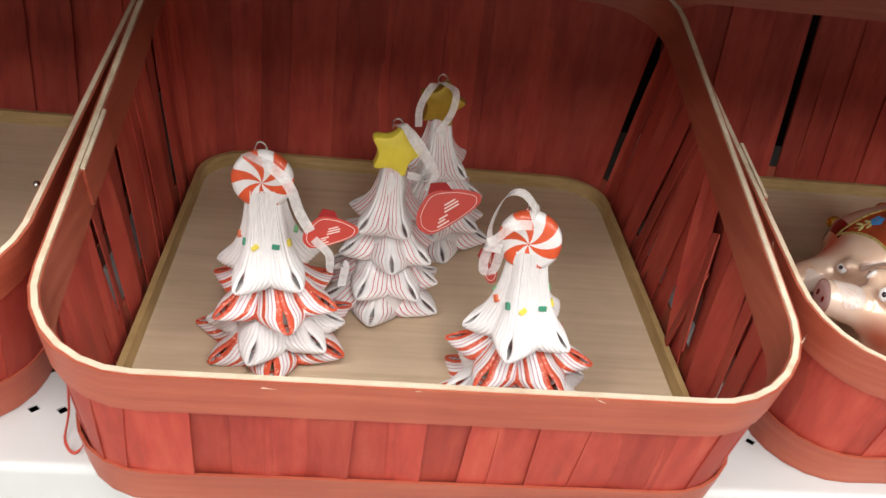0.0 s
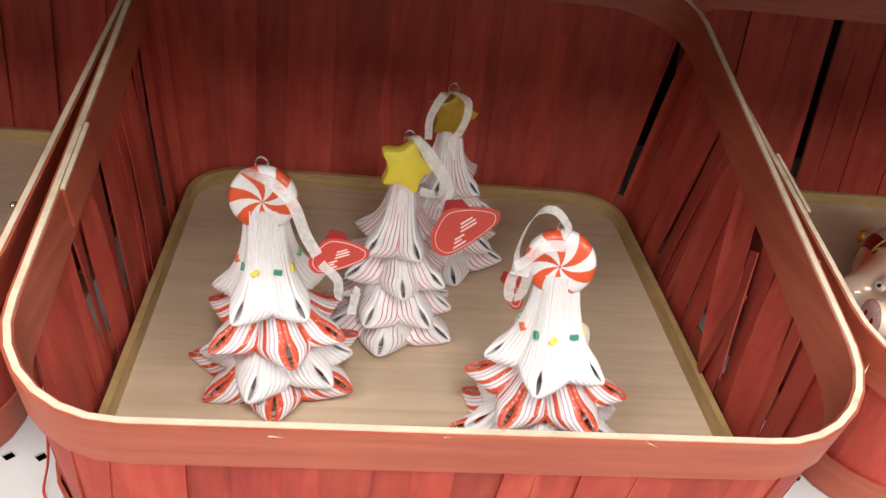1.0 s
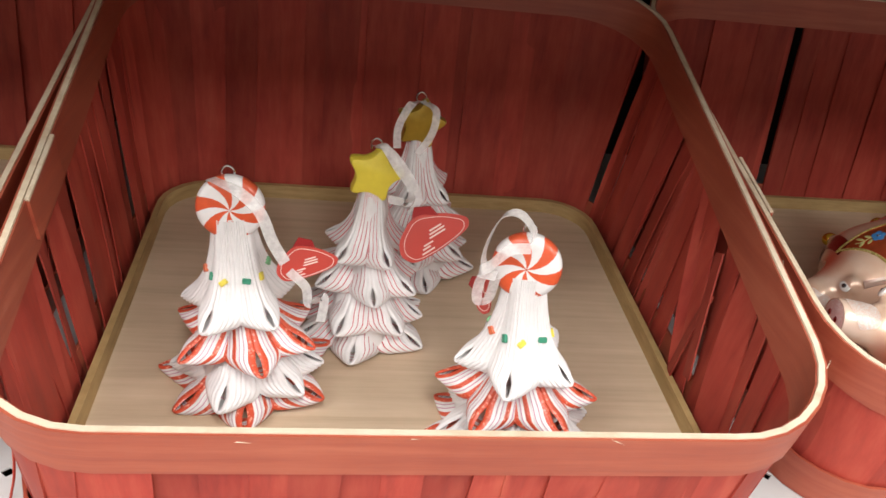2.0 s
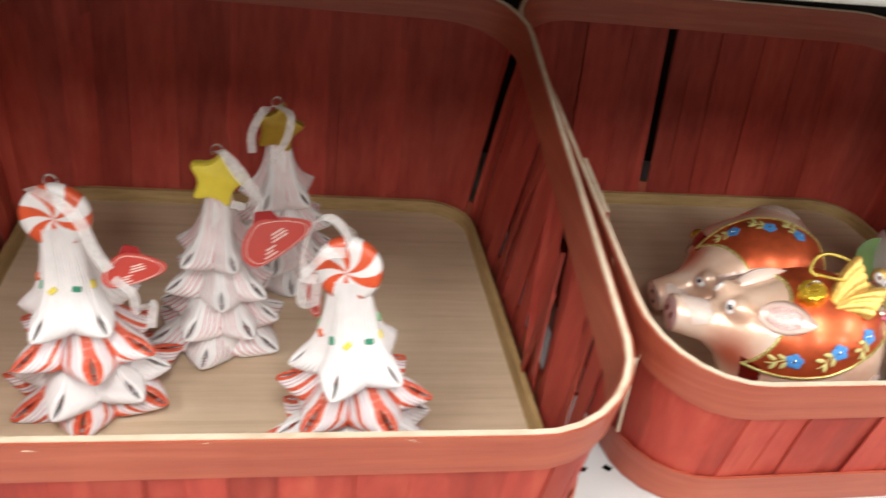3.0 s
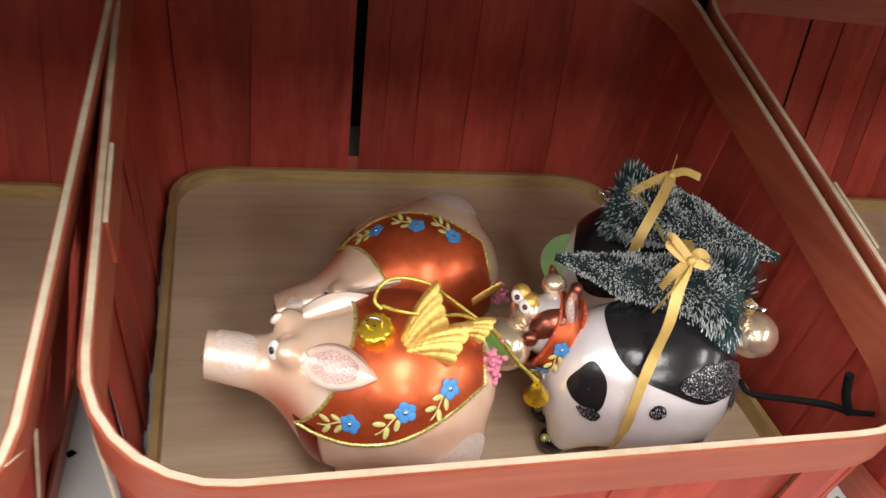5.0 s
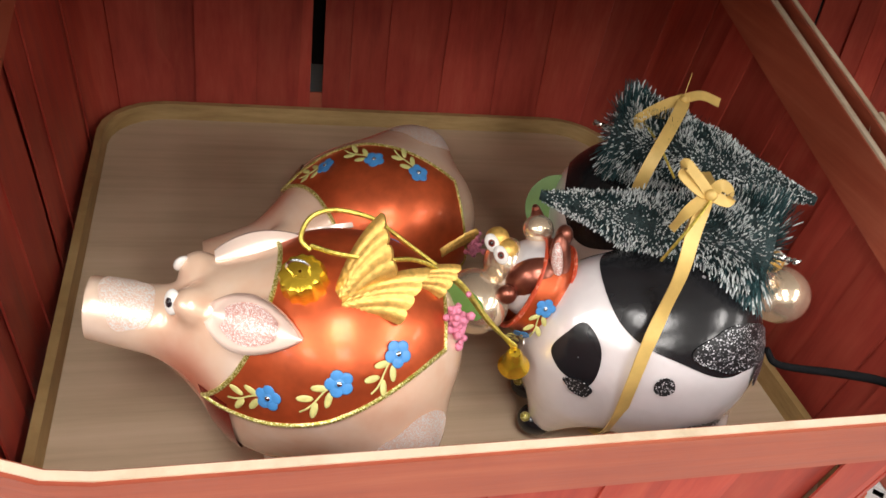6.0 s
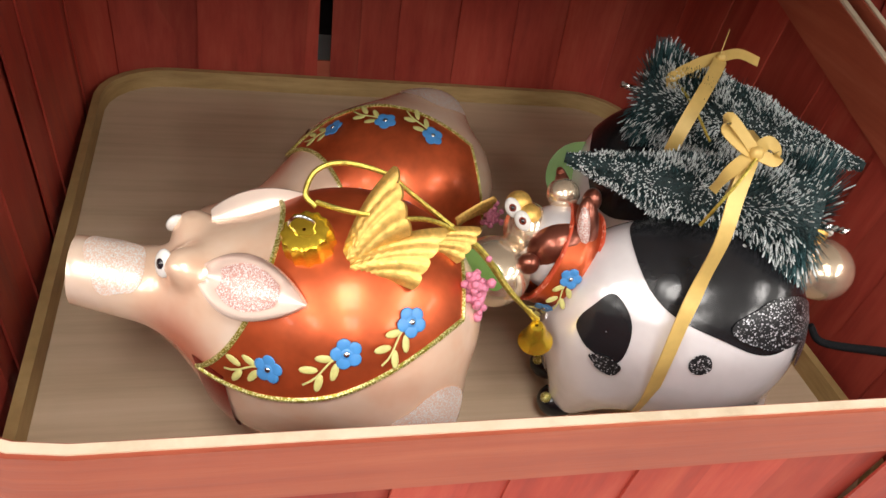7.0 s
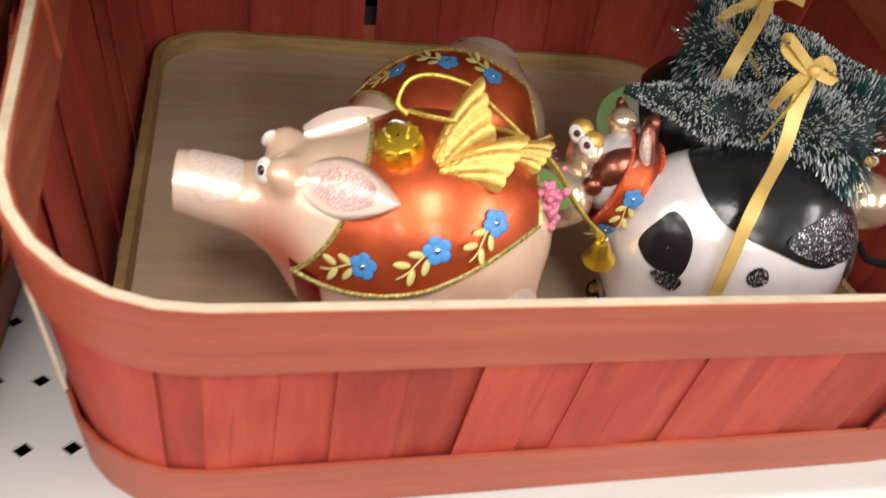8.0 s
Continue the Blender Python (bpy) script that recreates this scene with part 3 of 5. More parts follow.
PETAL_MATS = [CLAY, CLAY_RED, PINK_LINE]
BOLD_MATS = [CLAY, CANDY_RED, PINK_LINE]
PETALS = {}


def petal_mesh(kind, tier, var):
    key = (kind, tier, var)
    if key not in PETALS:
        zt, rt, zr, r0, cnt, pat, w0, w1 = SHAPES[kind][tier]
        skew = (-0.9, 0.35, 0.9)[var]
        v, f, fm, out, nor = loop_petal(rt * (0.96, 1.03, 1.0)[var], zt + (0.0, 0.0016, 0.0007)[var], zr, r0, w0, w1 * (1.0, 0.94, 1.06)[var], pat, skew)
        PETALS[key] = mesh("loop_petal", v, f, BOLD_MATS if pat == "bold" else PETAL_MATS, fm, True, 70), out, nor
    return PETALS[key]


# tier: height and radius of the petals' tips, height and radius of their roots, count, pattern, half width at root and tip
SHAPES = {
    "star": [(0.0030, 0.0430, 0.040, 0.014, 6, "thin", 0.0075, 0.0160), (0.0185, 0.0385, 0.060, 0.011, 6, "thin", 0.0065, 0.0145),
             (0.0390, 0.0340, 0.080, 0.009, 6, "thin", 0.0055, 0.0130), (0.0610, 0.0290, 0.1005, 0.0072, 5, "thin", 0.0046, 0.0120)],
    "mint": [(0.0030, 0.0490, 0.034, 0.015, 7, "bold", 0.0075, 0.0155), (0.0120, 0.0435, 0.054, 0.012, 6, "plain", 0.0070, 0.0150),
             (0.0320, 0.0415, 0.076, 0.010, 6, "bold", 0.0065, 0.0150), (0.0530, 0.0335, 0.1080, 0.0096, 5, "plain", 0.0066, 0.0135)],
}


def candy_tree(kind, label, m, turn, group, star_mat=None):
    tree = thing("tree_ornament", label, "ornament", m, group)
    core = [(0.026, 0.001), (0.026, 0.010), (0.020, 0.030), (0.015, 0.055), (0.0100, 0.078), (0.0086, 0.090), (0.0070, 0.097)]
    core += [(0.0005, 0.0985)] if kind == "star" else [(0.0080, 0.1045), (0.0005, 0.105)]
    v, f = lathe(core, 40, 0.05, 10)
    add("trunk", (v, f), CLAY, tree)
    chips = [CHIP_L, CHIP_R, CHIP_G, CHIP_Y]
    k = 0
    for ti, (zt, rt, zr, r0, cnt, pat, w0, w1) in enumerate(SHAPES[kind]):
        for i in range(cnt):
            az = turn + 360.0 * (i + 0.5 * (ti % 2)) / cnt + 7 * math.sin(i * 3.7 + ti)
            pm = pose(0, 0, 0, 0, 0, az)
            me, out, nor = petal_mesh(kind, ti, (i * 2 + ti) % 3)
            put("loop_petal", me, tree, "", pm)
            if pat == "plain":
                for row, col in ((11, 8), (49, 12)):
                    p, n = Vector(out[row, col]), Vector(nor[row, col])
                    s = pm @ Matrix.Translation(p + n * 0.0003) @ n.to_track_quat("Z", "Y").to_matrix().to_4x4() @ pose(0, 0, 0, 0, 0, 70 * math.sin(k * 1.7))
                    bm = box_bm(-0.0021, 0.0021, -0.0014, 0.0014, -0.0010, 0.0011, 0.0003, 1)
                    ch = part("sugar_chip", bm, chips[(k * 3 + ti) % 4], tree)
                    ch.matrix_basis = s
                    k += 1
    if kind == "star":
        add("star", star_shape(), star_mat, tree, "thick glossy yellow star", True, 40, pose(0, -0.001, 0.1095, -6, 14, 0))
    else:
        add("peppermint", mint_disc(), [CLAY, DISC_RED], tree, "red and white peppermint wheel", True, 50, pose(0, -0.0075, 0.1130, -6, 0, 0))
    zt = 0.1265 if kind == "star" else 0.130
    v, f = tube(spline([(0.0025, 0, zt - 0.003), (0.003, 0, zt + 0.001), (0, 0, zt + 0.0035), (-0.003, 0, zt + 0.001), (-0.0025, 0, zt - 0.003)], 16), 0.0005, 6)
    add("wire_eye", (v, f), SILVER, tree, "small silver wire eye")
    return tree


def local(ob, pts):
    inv = ob.matrix_basis.inverted()
    return [inv @ Vector(p) for p in pts]


def sheer_ribbon(tree, pts, side, width=0.0055):
    v, f = band(spline(local(tree, pts), 40), side, width, 0.00025)
    add("hanging_ribbon", (v, f), SHEER, tree, "sheer white organza hanging ribbon")


def swing_tag(tree, m, k=1.0):
    """A folded red card tag with a fine printed border and slanting bars of small print."""
    pts = [(-0.0195, -0.003), (-0.0135, 0.0115), (0.003, 0.0150), (0.0185, 0.0140), (0.0190, 0.0070), (0.0045, -0.006), (-0.0095, -0.0150), (-0.0175, -0.0115)]
    for _ in range(3):
        nxt = []
        for p, q in zip(pts, pts[1:] + pts[:1]):
            nxt += [(p[0] * 0.8 + q[0] * 0.2, p[1] * 0.8 + q[1] * 0.2), (p[0] * 0.2 + q[0] * 0.8, p[1] * 0.2 + q[1] * 0.8)]
        pts = nxt
    pts = [(x * k, z * k) for x, z in pts]
    tag = add("swing_tag", plate(pts, 0.0005), TAG_RED, tree, "glossy red card tag", False, 50, m)
    inner = [Vector((x * 0.86, -0.0004, z * 0.86)) for x, z in pts]
    add("printed_border", tube(inner, 0.0002, 4, True), TAG_PRINT, tag)
    turn = Matrix.Rotation(radians(-36), 4, "Y")
    for x0, x1, z in ((-0.010, -0.002, -0.0042), (-0.0085, -0.0035, -0.0022), (-0.007, -0.001, -0.0006), (-0.002, 0.008, 0.0016), (-0.001, 0.0085, 0.0034), (0.0, 0.0075, 0.0052)):
        bar = part("print_bar", box_bm(x0 * k, x1 * k, -0.0007, -0.0003, (z - 0.0004) * k, (z + 0.0004) * k), TAG_PRINT, tag)
        bar.matrix_basis = turn
    flap = [(-0.014, 0.0), (-0.013, 0.016), (-0.004, 0.0175), (0.002, 0.012), (0.004, 0.002)]
    add("folded_flap", plate([(x * k, z * k) for x, z in flap], 0.0005), TAG_DARK, tree, "dark red inner flap of the card", False, 50, m @ pose(0, 0.003, 0.001, 14, 0, 0))
    return tag


FLOOR_Z = 0.0085
tA = candy_tree("mint", "white clay tree of red striped loops topped by a peppermint", pose(-0.044, 0.383, FLOOR_Z, 0, -4, 0), -83, "peppermint clay trees")
tB = candy_tree("star", "white clay tree with thin red lines and yellow star", pose(0.020, 0.432, FLOOR_Z, 0, 0, 0), -96, "star clay trees", STAR_Y)
tC = candy_tree("star", "white clay tree with thin red lines and gold star", pose(0.057, 0.506, FLOOR_Z, 0, -3, 4), -80, "star clay trees", STAR_G)
tD = candy_tree("mint", "white clay tree of red striped loops beside the basket front", pose(0.099, 0.340, FLOOR_Z, 0, -5, -14), -60, "peppermint clay trees")

sheer_ribbon(tA, [(-0.060, 0.374, 0.139), (-0.054, 0.368, 0.140), (-0.045, 0.363, 0.138), (-0.036, 0.360, 0.130), (-0.030, 0.357, 0.116), (-0.024, 0.355, 0.106)], (1, 0.3, 0))
sheer_ribbon(tA, [(-0.022, 0.354, 0.102), (-0.014, 0.353, 0.094), (-0.012, 0.353, 0.084), (-0.005, 0.353, 0.088), (-0.006, 0.352, 0.074)], (1, 0.2, 0.3), 0.0045)
sheer_ribbon(tB, [(0.0195, 0.435, 0.1330), (0.0235, 0.425, 0.1375), (0.031, 0.418, 0.129), (0.040, 0.416, 0.117), (0.038, 0.418, 0.108), (0.028, 0.420, 0.108)], (1, 0.2, 0.2), 0.0048)
sheer_ribbon(tB, [(0.0205, 0.435, 0.1330), (0.027, 0.424, 0.135), (0.037, 0.418, 0.125), (0.044, 0.416, 0.112), (0.040, 0.414, 0.102)], (1, 0.2, 0.4), 0.0042)
sheer_ribbon(tC, [(0.050, 0.503, 0.1335), (0.043, 0.494, 0.134), (0.036, 0.487, 0.122), (0.036, 0.484, 0.109)], (1, 0.2, 0), 0.005)
sheer_ribbon(tC, [(0.051, 0.503, 0.1335), (0.059, 0.494, 0.131), (0.057, 0.488, 0.118), (0.049, 0.484, 0.106)], (1, 0.2, 0), 0.005)
sheer_ribbon(tD, [(0.087, 0.334, 0.136), (0.087, 0.333, 0.143), (0.080, 0.334, 0.151), (0.073, 0.335, 0.150), (0.069, 0.337, 0.140), (0.067, 0.338, 0.126), (0.069, 0.337, 0.119)], (0.4, 1, 0.2), 0.005)
sheer_ribbon(tD, [(0.086, 0.330, 0.136), (0.077, 0.331, 0.134), (0.070, 0.333, 0.124), (0.066, 0.335, 0.119), (0.074, 0.335, 0.117)], (0.3, 0.4, 1), 0.005)
sheer_ribbon(tD, [(0.070, 0.337, 0.122), (0.067, 0.338, 0.110), (0.068, 0.339, 0.100), (0.073, 0.339, 0.101), (0.074, 0.336, 0.115)], (1, 0.3, 0), 0.005)
swing_tag(tA, tA.matrix_basis.inverted() @ pose(-0.014, 0.360, 0.101, -20, 24, 6), 0.72)
swing_tag(tB, tB.matrix_basis.inverted() @ pose(0.0535, 0.404, 0.0935, -24, 4, 4), 1.0)
swing_tag(tD, tD.matrix_basis.inverted() @ pose(0.0745, 0.353, 0.096, -20, -70, -40), 0.62)


# ---- glass figurine surfaces ----
def smin(a, b, k):
    h = np.clip(0.5 + 0.5 * (b - a) / k, 0, 1)
    return b + (a - b) * h - k * h * (1 - h)


def ell(p, c, r):
    q = (p - np.array(c)) / np.array(r)
    l = np.sqrt((q ** 2).sum(-1))
    return (l - 1) * min(r)


def capsule(p, a, b, ra, rb):
    a, b = np.array(a), np.array(b)
    d = b - a
    t = np.clip(((p - a) @ d) / (d @ d), 0, 1)
    return np.sqrt(((p - a - t[..., None] * d) ** 2).sum(-1)) - (ra + (rb - ra) * t)


class Body:
    """A rounded hollow glass body: points by the place x along it and the angle th from straight up (plus: its left side)."""

    def __init__(self, field, x0, x1, spine):
        self.field, self.x0, self.x1, self.spine = field, x0, x1, spine

    def points(self, x, th):
        x, th = np.broadcast_arrays(np.asarray(x, float), np.asarray(th, float))
        zc = np.interp(x, *self.spine)
        dy, dz = -np.sin(th), np.cos(th)
        lo, hi = np.zeros_like(x), np.full_like(x, 0.075)
        grid = np.linspace(0.075, 0.0, 76)
        found = np.zeros(x.shape, bool)
        for g in grid:
            p = np.stack([x, dy * g, zc + dz * g], -1)
            inside = (self.field(p) < 0) & ~found
            lo = np.where(inside, g, lo)
            hi = np.where(inside, g + 0.001, hi)
            found |= inside
        hi = np.where(found, hi, 0.0)
        for _ in range(12):
            mid = (lo + hi) / 2
            ins = self.field(np.stack([x, dy * mid, zc + dz * mid], -1)) < 0
            lo, hi = np.where(ins, mid, lo), np.where(ins, hi, mid)
        return np.stack([x, dy * lo, zc + dz * lo], -1)

    def normals(self, p):
        e = 0.0004
        g = np.stack([self.field(p + np.eye(3)[k] * e) - self.field(p - np.eye(3)[k] * e) for k in range(3)], -1)
        return g / np.maximum(np.linalg.norm(g, axis=-1, keepdims=True), 1e-9)

    def skin(self, nx=110, nt=88):
        s = 0.5 - 0.5 * np.cos(np.linspace(0.0, math.pi, nx))
        xs = self.x0 + (self.x1 - self.x0) * (0.35 * np.linspace(0, 1, nx) + 0.65 * s)
        th = np.linspace(0, 2 * math.pi, nt, endpoint=False)
        P = self.points(xs[:, None], th[None, :])
        vs = [Vector(p) for p in P.reshape(-1, 3)]
        fs = grid_faces(nx, nt, False, True)
        fs += [tuple(range(nt)), tuple((nx - 1) * nt + k for k in range(nt - 1, -1, -1))]
        return vs, fs

    def patch(self, fx, fth, nu, nv, off=0.0005):
        """A painted or flocked area lying on the body; fx, fth give its place by two shares."""
        U, V = np.meshgrid(np.linspace(0, 1, nu), np.linspace(0, 1, nv), indexing="ij")
        P = self.points(fx(U, V), fth(U, V))
        P = P + self.normals(P) * off
        return [Vector(p) for p in P.reshape(-1, 3)], grid_faces(nu, nv)

    def spot(self, x, th, rx, rth, wob, seed, off=0.0005, nr=8, na=40):
        """An uneven roundish patch."""
        ph = np.random.RandomState(seed).uniform(0, 6.28, 4)

        def rad(a):
            return 1 + wob * (np.sin(2 * a + ph[0]) + 0.6 * np.sin(3 * a + ph[1]) + 0.4 * np.sin(5 * a + ph[2]))
        fx = lambda u, v: x + rx * (0.02 + 0.98 * u) * rad(2 * math.pi * v) * np.cos(2 * math.pi * v)
        ft = lambda u, v: th + rth * (0.02 + 0.98 * u) * rad(2 * math.pi * v) * np.sin(2 * math.pi * v)
        return self.patch(fx, ft, nr, na, off)

    def line(self, xs, ths, off=0.0006):
        P = self.points(np.array(xs), np.array(ths))
        P = P + self.normals(P) * off
        return [Vector(p) for p in P]

    def seat(self, x, th, off=0.0004, spin=0.0):
        """A pose on the surface: z out of it, x along the body."""
        p = self.points(np.array([x]), np.array([th]))
        n = Vector(self.normals(p)[0])
        p = Vector(p[0]) + n * off
        ax = (Vector((1, 0, 0)) - n * n.x).normalized()
        m = Matrix((ax, n.cross(ax), n)).transposed().to_4x4()
        return Matrix.Translation(p) @ m @ pose(0, 0, 0, 0, 0, spin)


def flat_flower(r=0.0022):
    pcs = []
    for k in range(5):
        a = 2 * math.pi * k / 5
        pcs.append(ball((r * 0.95 * math.cos(a), r * 0.95 * math.sin(a), 0), (r * 0.82, r * 0.82, 0.0003), 12, 6))
    pcs.append(ball((0, 0, 0), (r * 0.7, r * 0.7, 0.0005), 10, 6))
    return join(*pcs)


def sprig(n=2, length=0.0125):
    """A stem with pairs of small leaves, running towards -x."""
    pcs = [tube([Vector((-length * k / 6, 0.0006 * math.sin(k), 0)) for k in range(7)], 0.0003, 5)]
    for k in range(n):
        for s in (-1, 1):
            x = -length * (0.42 + 0.36 * k)
            m = Matrix.Rotation(s * radians(-40), 4, "Z")
            pcs.append(ball((x + 0.0004, s * 0.0020, 0), (0.0023, 0.0010, 0.00035), 10, 6, m))
    return join(*pcs)


FLOWER = mesh("flower", *flat_flower()[:2], BLUE)
SPRIG = mesh("sprig", *sprig()[:2], LEAFY)
BEAD = mesh("bead", *ball((0, 0, 0.0004), (0.0008, 0.0008, 0.0005), 8, 6), SILVER)


def flower_at(parent, m, spin, size=1.0):
    s = Matrix.Diagonal((size, size, 1, 1))
    put("leaf_sprig", SPRIG, parent, "", m @ pose(0, 0, 0, 0, 0, spin) @ s)
    fl = put("flower", FLOWER, parent, "small blue enamel flower", m @ pose(0, 0, 0.0002, 0, 0, spin) @ s)
    put("bead", BEAD, fl)


def eye(parent, m, size, iris):
    e = add("eye", ball((0, 0, 0), (size * 0.72, size, size * 0.4), 16, 10), EYE_W, parent, "", True, 60, m)
    add("iris", ball((0, 0, size * 0.3), (size * 0.36, size * 0.42, size * 0.16), 14, 8), iris, e)
    add("pupil", ball((0, 0, size * 0.4), (size * 0.2, size * 0.22, size * 0.12), 12, 8), EYE_B, e)


# ---- pig ornaments ----
def pig_field(p):
    q = p.copy()
    q[..., 1] = np.abs(q[..., 1])
    d = ell(p, (0.002, 0, 0.061), (0.045, 0.0405, 0.0405))
    d = smin(d, ell(p, (-0.036, 0, 0.0655), (0.0215, 0.0220, 0.0230)), 0.013)
    d = smin(d, capsule(p, (-0.045, 0, 0.064), (-0.080, 0, 0.0712), 0.0132, 0.0108), 0.008)
    d = smin(d, ell(p, (-0.020, 0, 0.043), (0.022, 0.028, 0.024)), 0.014)
    d = smin(d, ell(q, (0.020, 0.024, 0.043), (0.021, 0.0145, 0.020)), 0.008)
    d = smin(d, ell(q, (-0.0475, 0.0095, 0.0840), (0.006, 0.006, 0.005)), 0.005)
    # snout ends flat
    return np.maximum(d, -(p[..., 0] + 0.0815))


PIG = Body(pig_field, -0.0814, 0.0464, ([-0.09, -0.05, 0.0, 0.05], [0.0708, 0.066, 0.061, 0.061]))
def blushed_pearl():
    """Pearly pink glass with airbrushed cheeks and throat."""
    m, nt, b = material("blushed_pearl_glass", 0.27, 0.30)
    tc = node(nt, "ShaderNodeTexCoord")
    f = noise_tex(nt, coords(nt, (1, 1, 1)), 26, 4)
    col = ramp(nt, f, [(0.3, (0.93, 0.56, 0.38)), (0.5, (0.97, 0.71, 0.53)), (0.72, (1.0, 0.83, 0.71))])
    bump(nt, b, f, 0.3, 0.003)
    for s in (-1, 1):
        vm = node(nt, "ShaderNodeVectorMath", op="DISTANCE")
        nt.links.new(tc.outputs["Object"], vm.inputs[0])
        vm.inputs[1].default_value = (-0.049, s * 0.019, 0.055)
        r = node(nt, "ShaderNodeMapRange")
        r.interpolation_type = "SMOOTHSTEP"
        r.inputs["From Min"].default_value, r.inputs["From Max"].default_value = 0.002, 0.024
        r.inputs["To Min"].default_value, r.inputs["To Max"].default_value = 0.92, 0.0
        nt.links.new(vm.outputs["Value"], r.inputs["Value"])
        col = mix(nt, col, (0.66, 0.12, 0.05), r.outputs["Result"])
    nt.links.new(col, b.inputs["Base Color"])
    b.inputs["Coat Weight"].default_value, b.inputs["Coat Roughness"].default_value = 0.8, 0.13
    return m


PIG_SKIN = mesh("pig_body", *PIG.skin(), blushed_pearl(), None, True, 60)


def hem(x):
    """Angle from the top to which the vest reaches at x."""
    t = np.clip((np.asarray(x) + 0.042) / 0.080, 0, 1)
    return np.radians(112 - 54 * t - 14 * t ** 5)


def wing_plate():
    """A thick moulded wing: scaled root at 0, four long feathers to the blunt slanting end along x."""
    n, k = 34, 33
    top, low = [], []
    for i in range(n + 1):
        t = i / n
        w = 0.0032 + 0.0062 * t ** 0.75
        for j in range(k):
            q = -1 + 2 * j / (k - 1)
            lobe = abs(math.sin(math.pi * (q + 1) * 2))
            far = 0.0275 * (0.70 + 0.15 * (q + 1)) * (0.95 + 0.05 * lobe ** 0.5)
            x = far * t
            y = q * w + 0.0045 * math.sin(1.9 * t)
            scale_ = 0.00035 * math.sin(58 * t + 3 * math.cos(9 * q)) * max(0.0, 1 - 1.7 * t)
            arch = 0.0026 * (1 - q * q) * (1 - 0.4 * t) + 0.0016 * t * t
            z = arch + 0.00045 * lobe * min(1.0, 2 * t) + scale_
            rim = max(0.0, 1 - ((1 - abs(q)) * 6) ** 2) * 0.0006
            top.append(Vector((x, y, z + 0.0006 - rim)))
            low.append(Vector((x, y, arch * 0.7 - 0.0016)))
    g = grid_faces(n + 1, k)
    o_ = len(top)
    ring = [j for j in range(k)] + [i * k + k - 1 for i in range(1, n + 1)] + [n * k + j for j in range(k - 2, -1, -1)] + [i * k for i in range(n - 1, 0, -1)]
    ef = [(a, b, b + o_, a + o_) for a, b in zip(ring, ring[1:] + ring[:1])]
    return top + low, g + [tuple(reversed([i + o_ for i in f])) for f in g] + ef


WING = mesh("wing", *wing_plate(), GOLD_WING, None, True, 60)


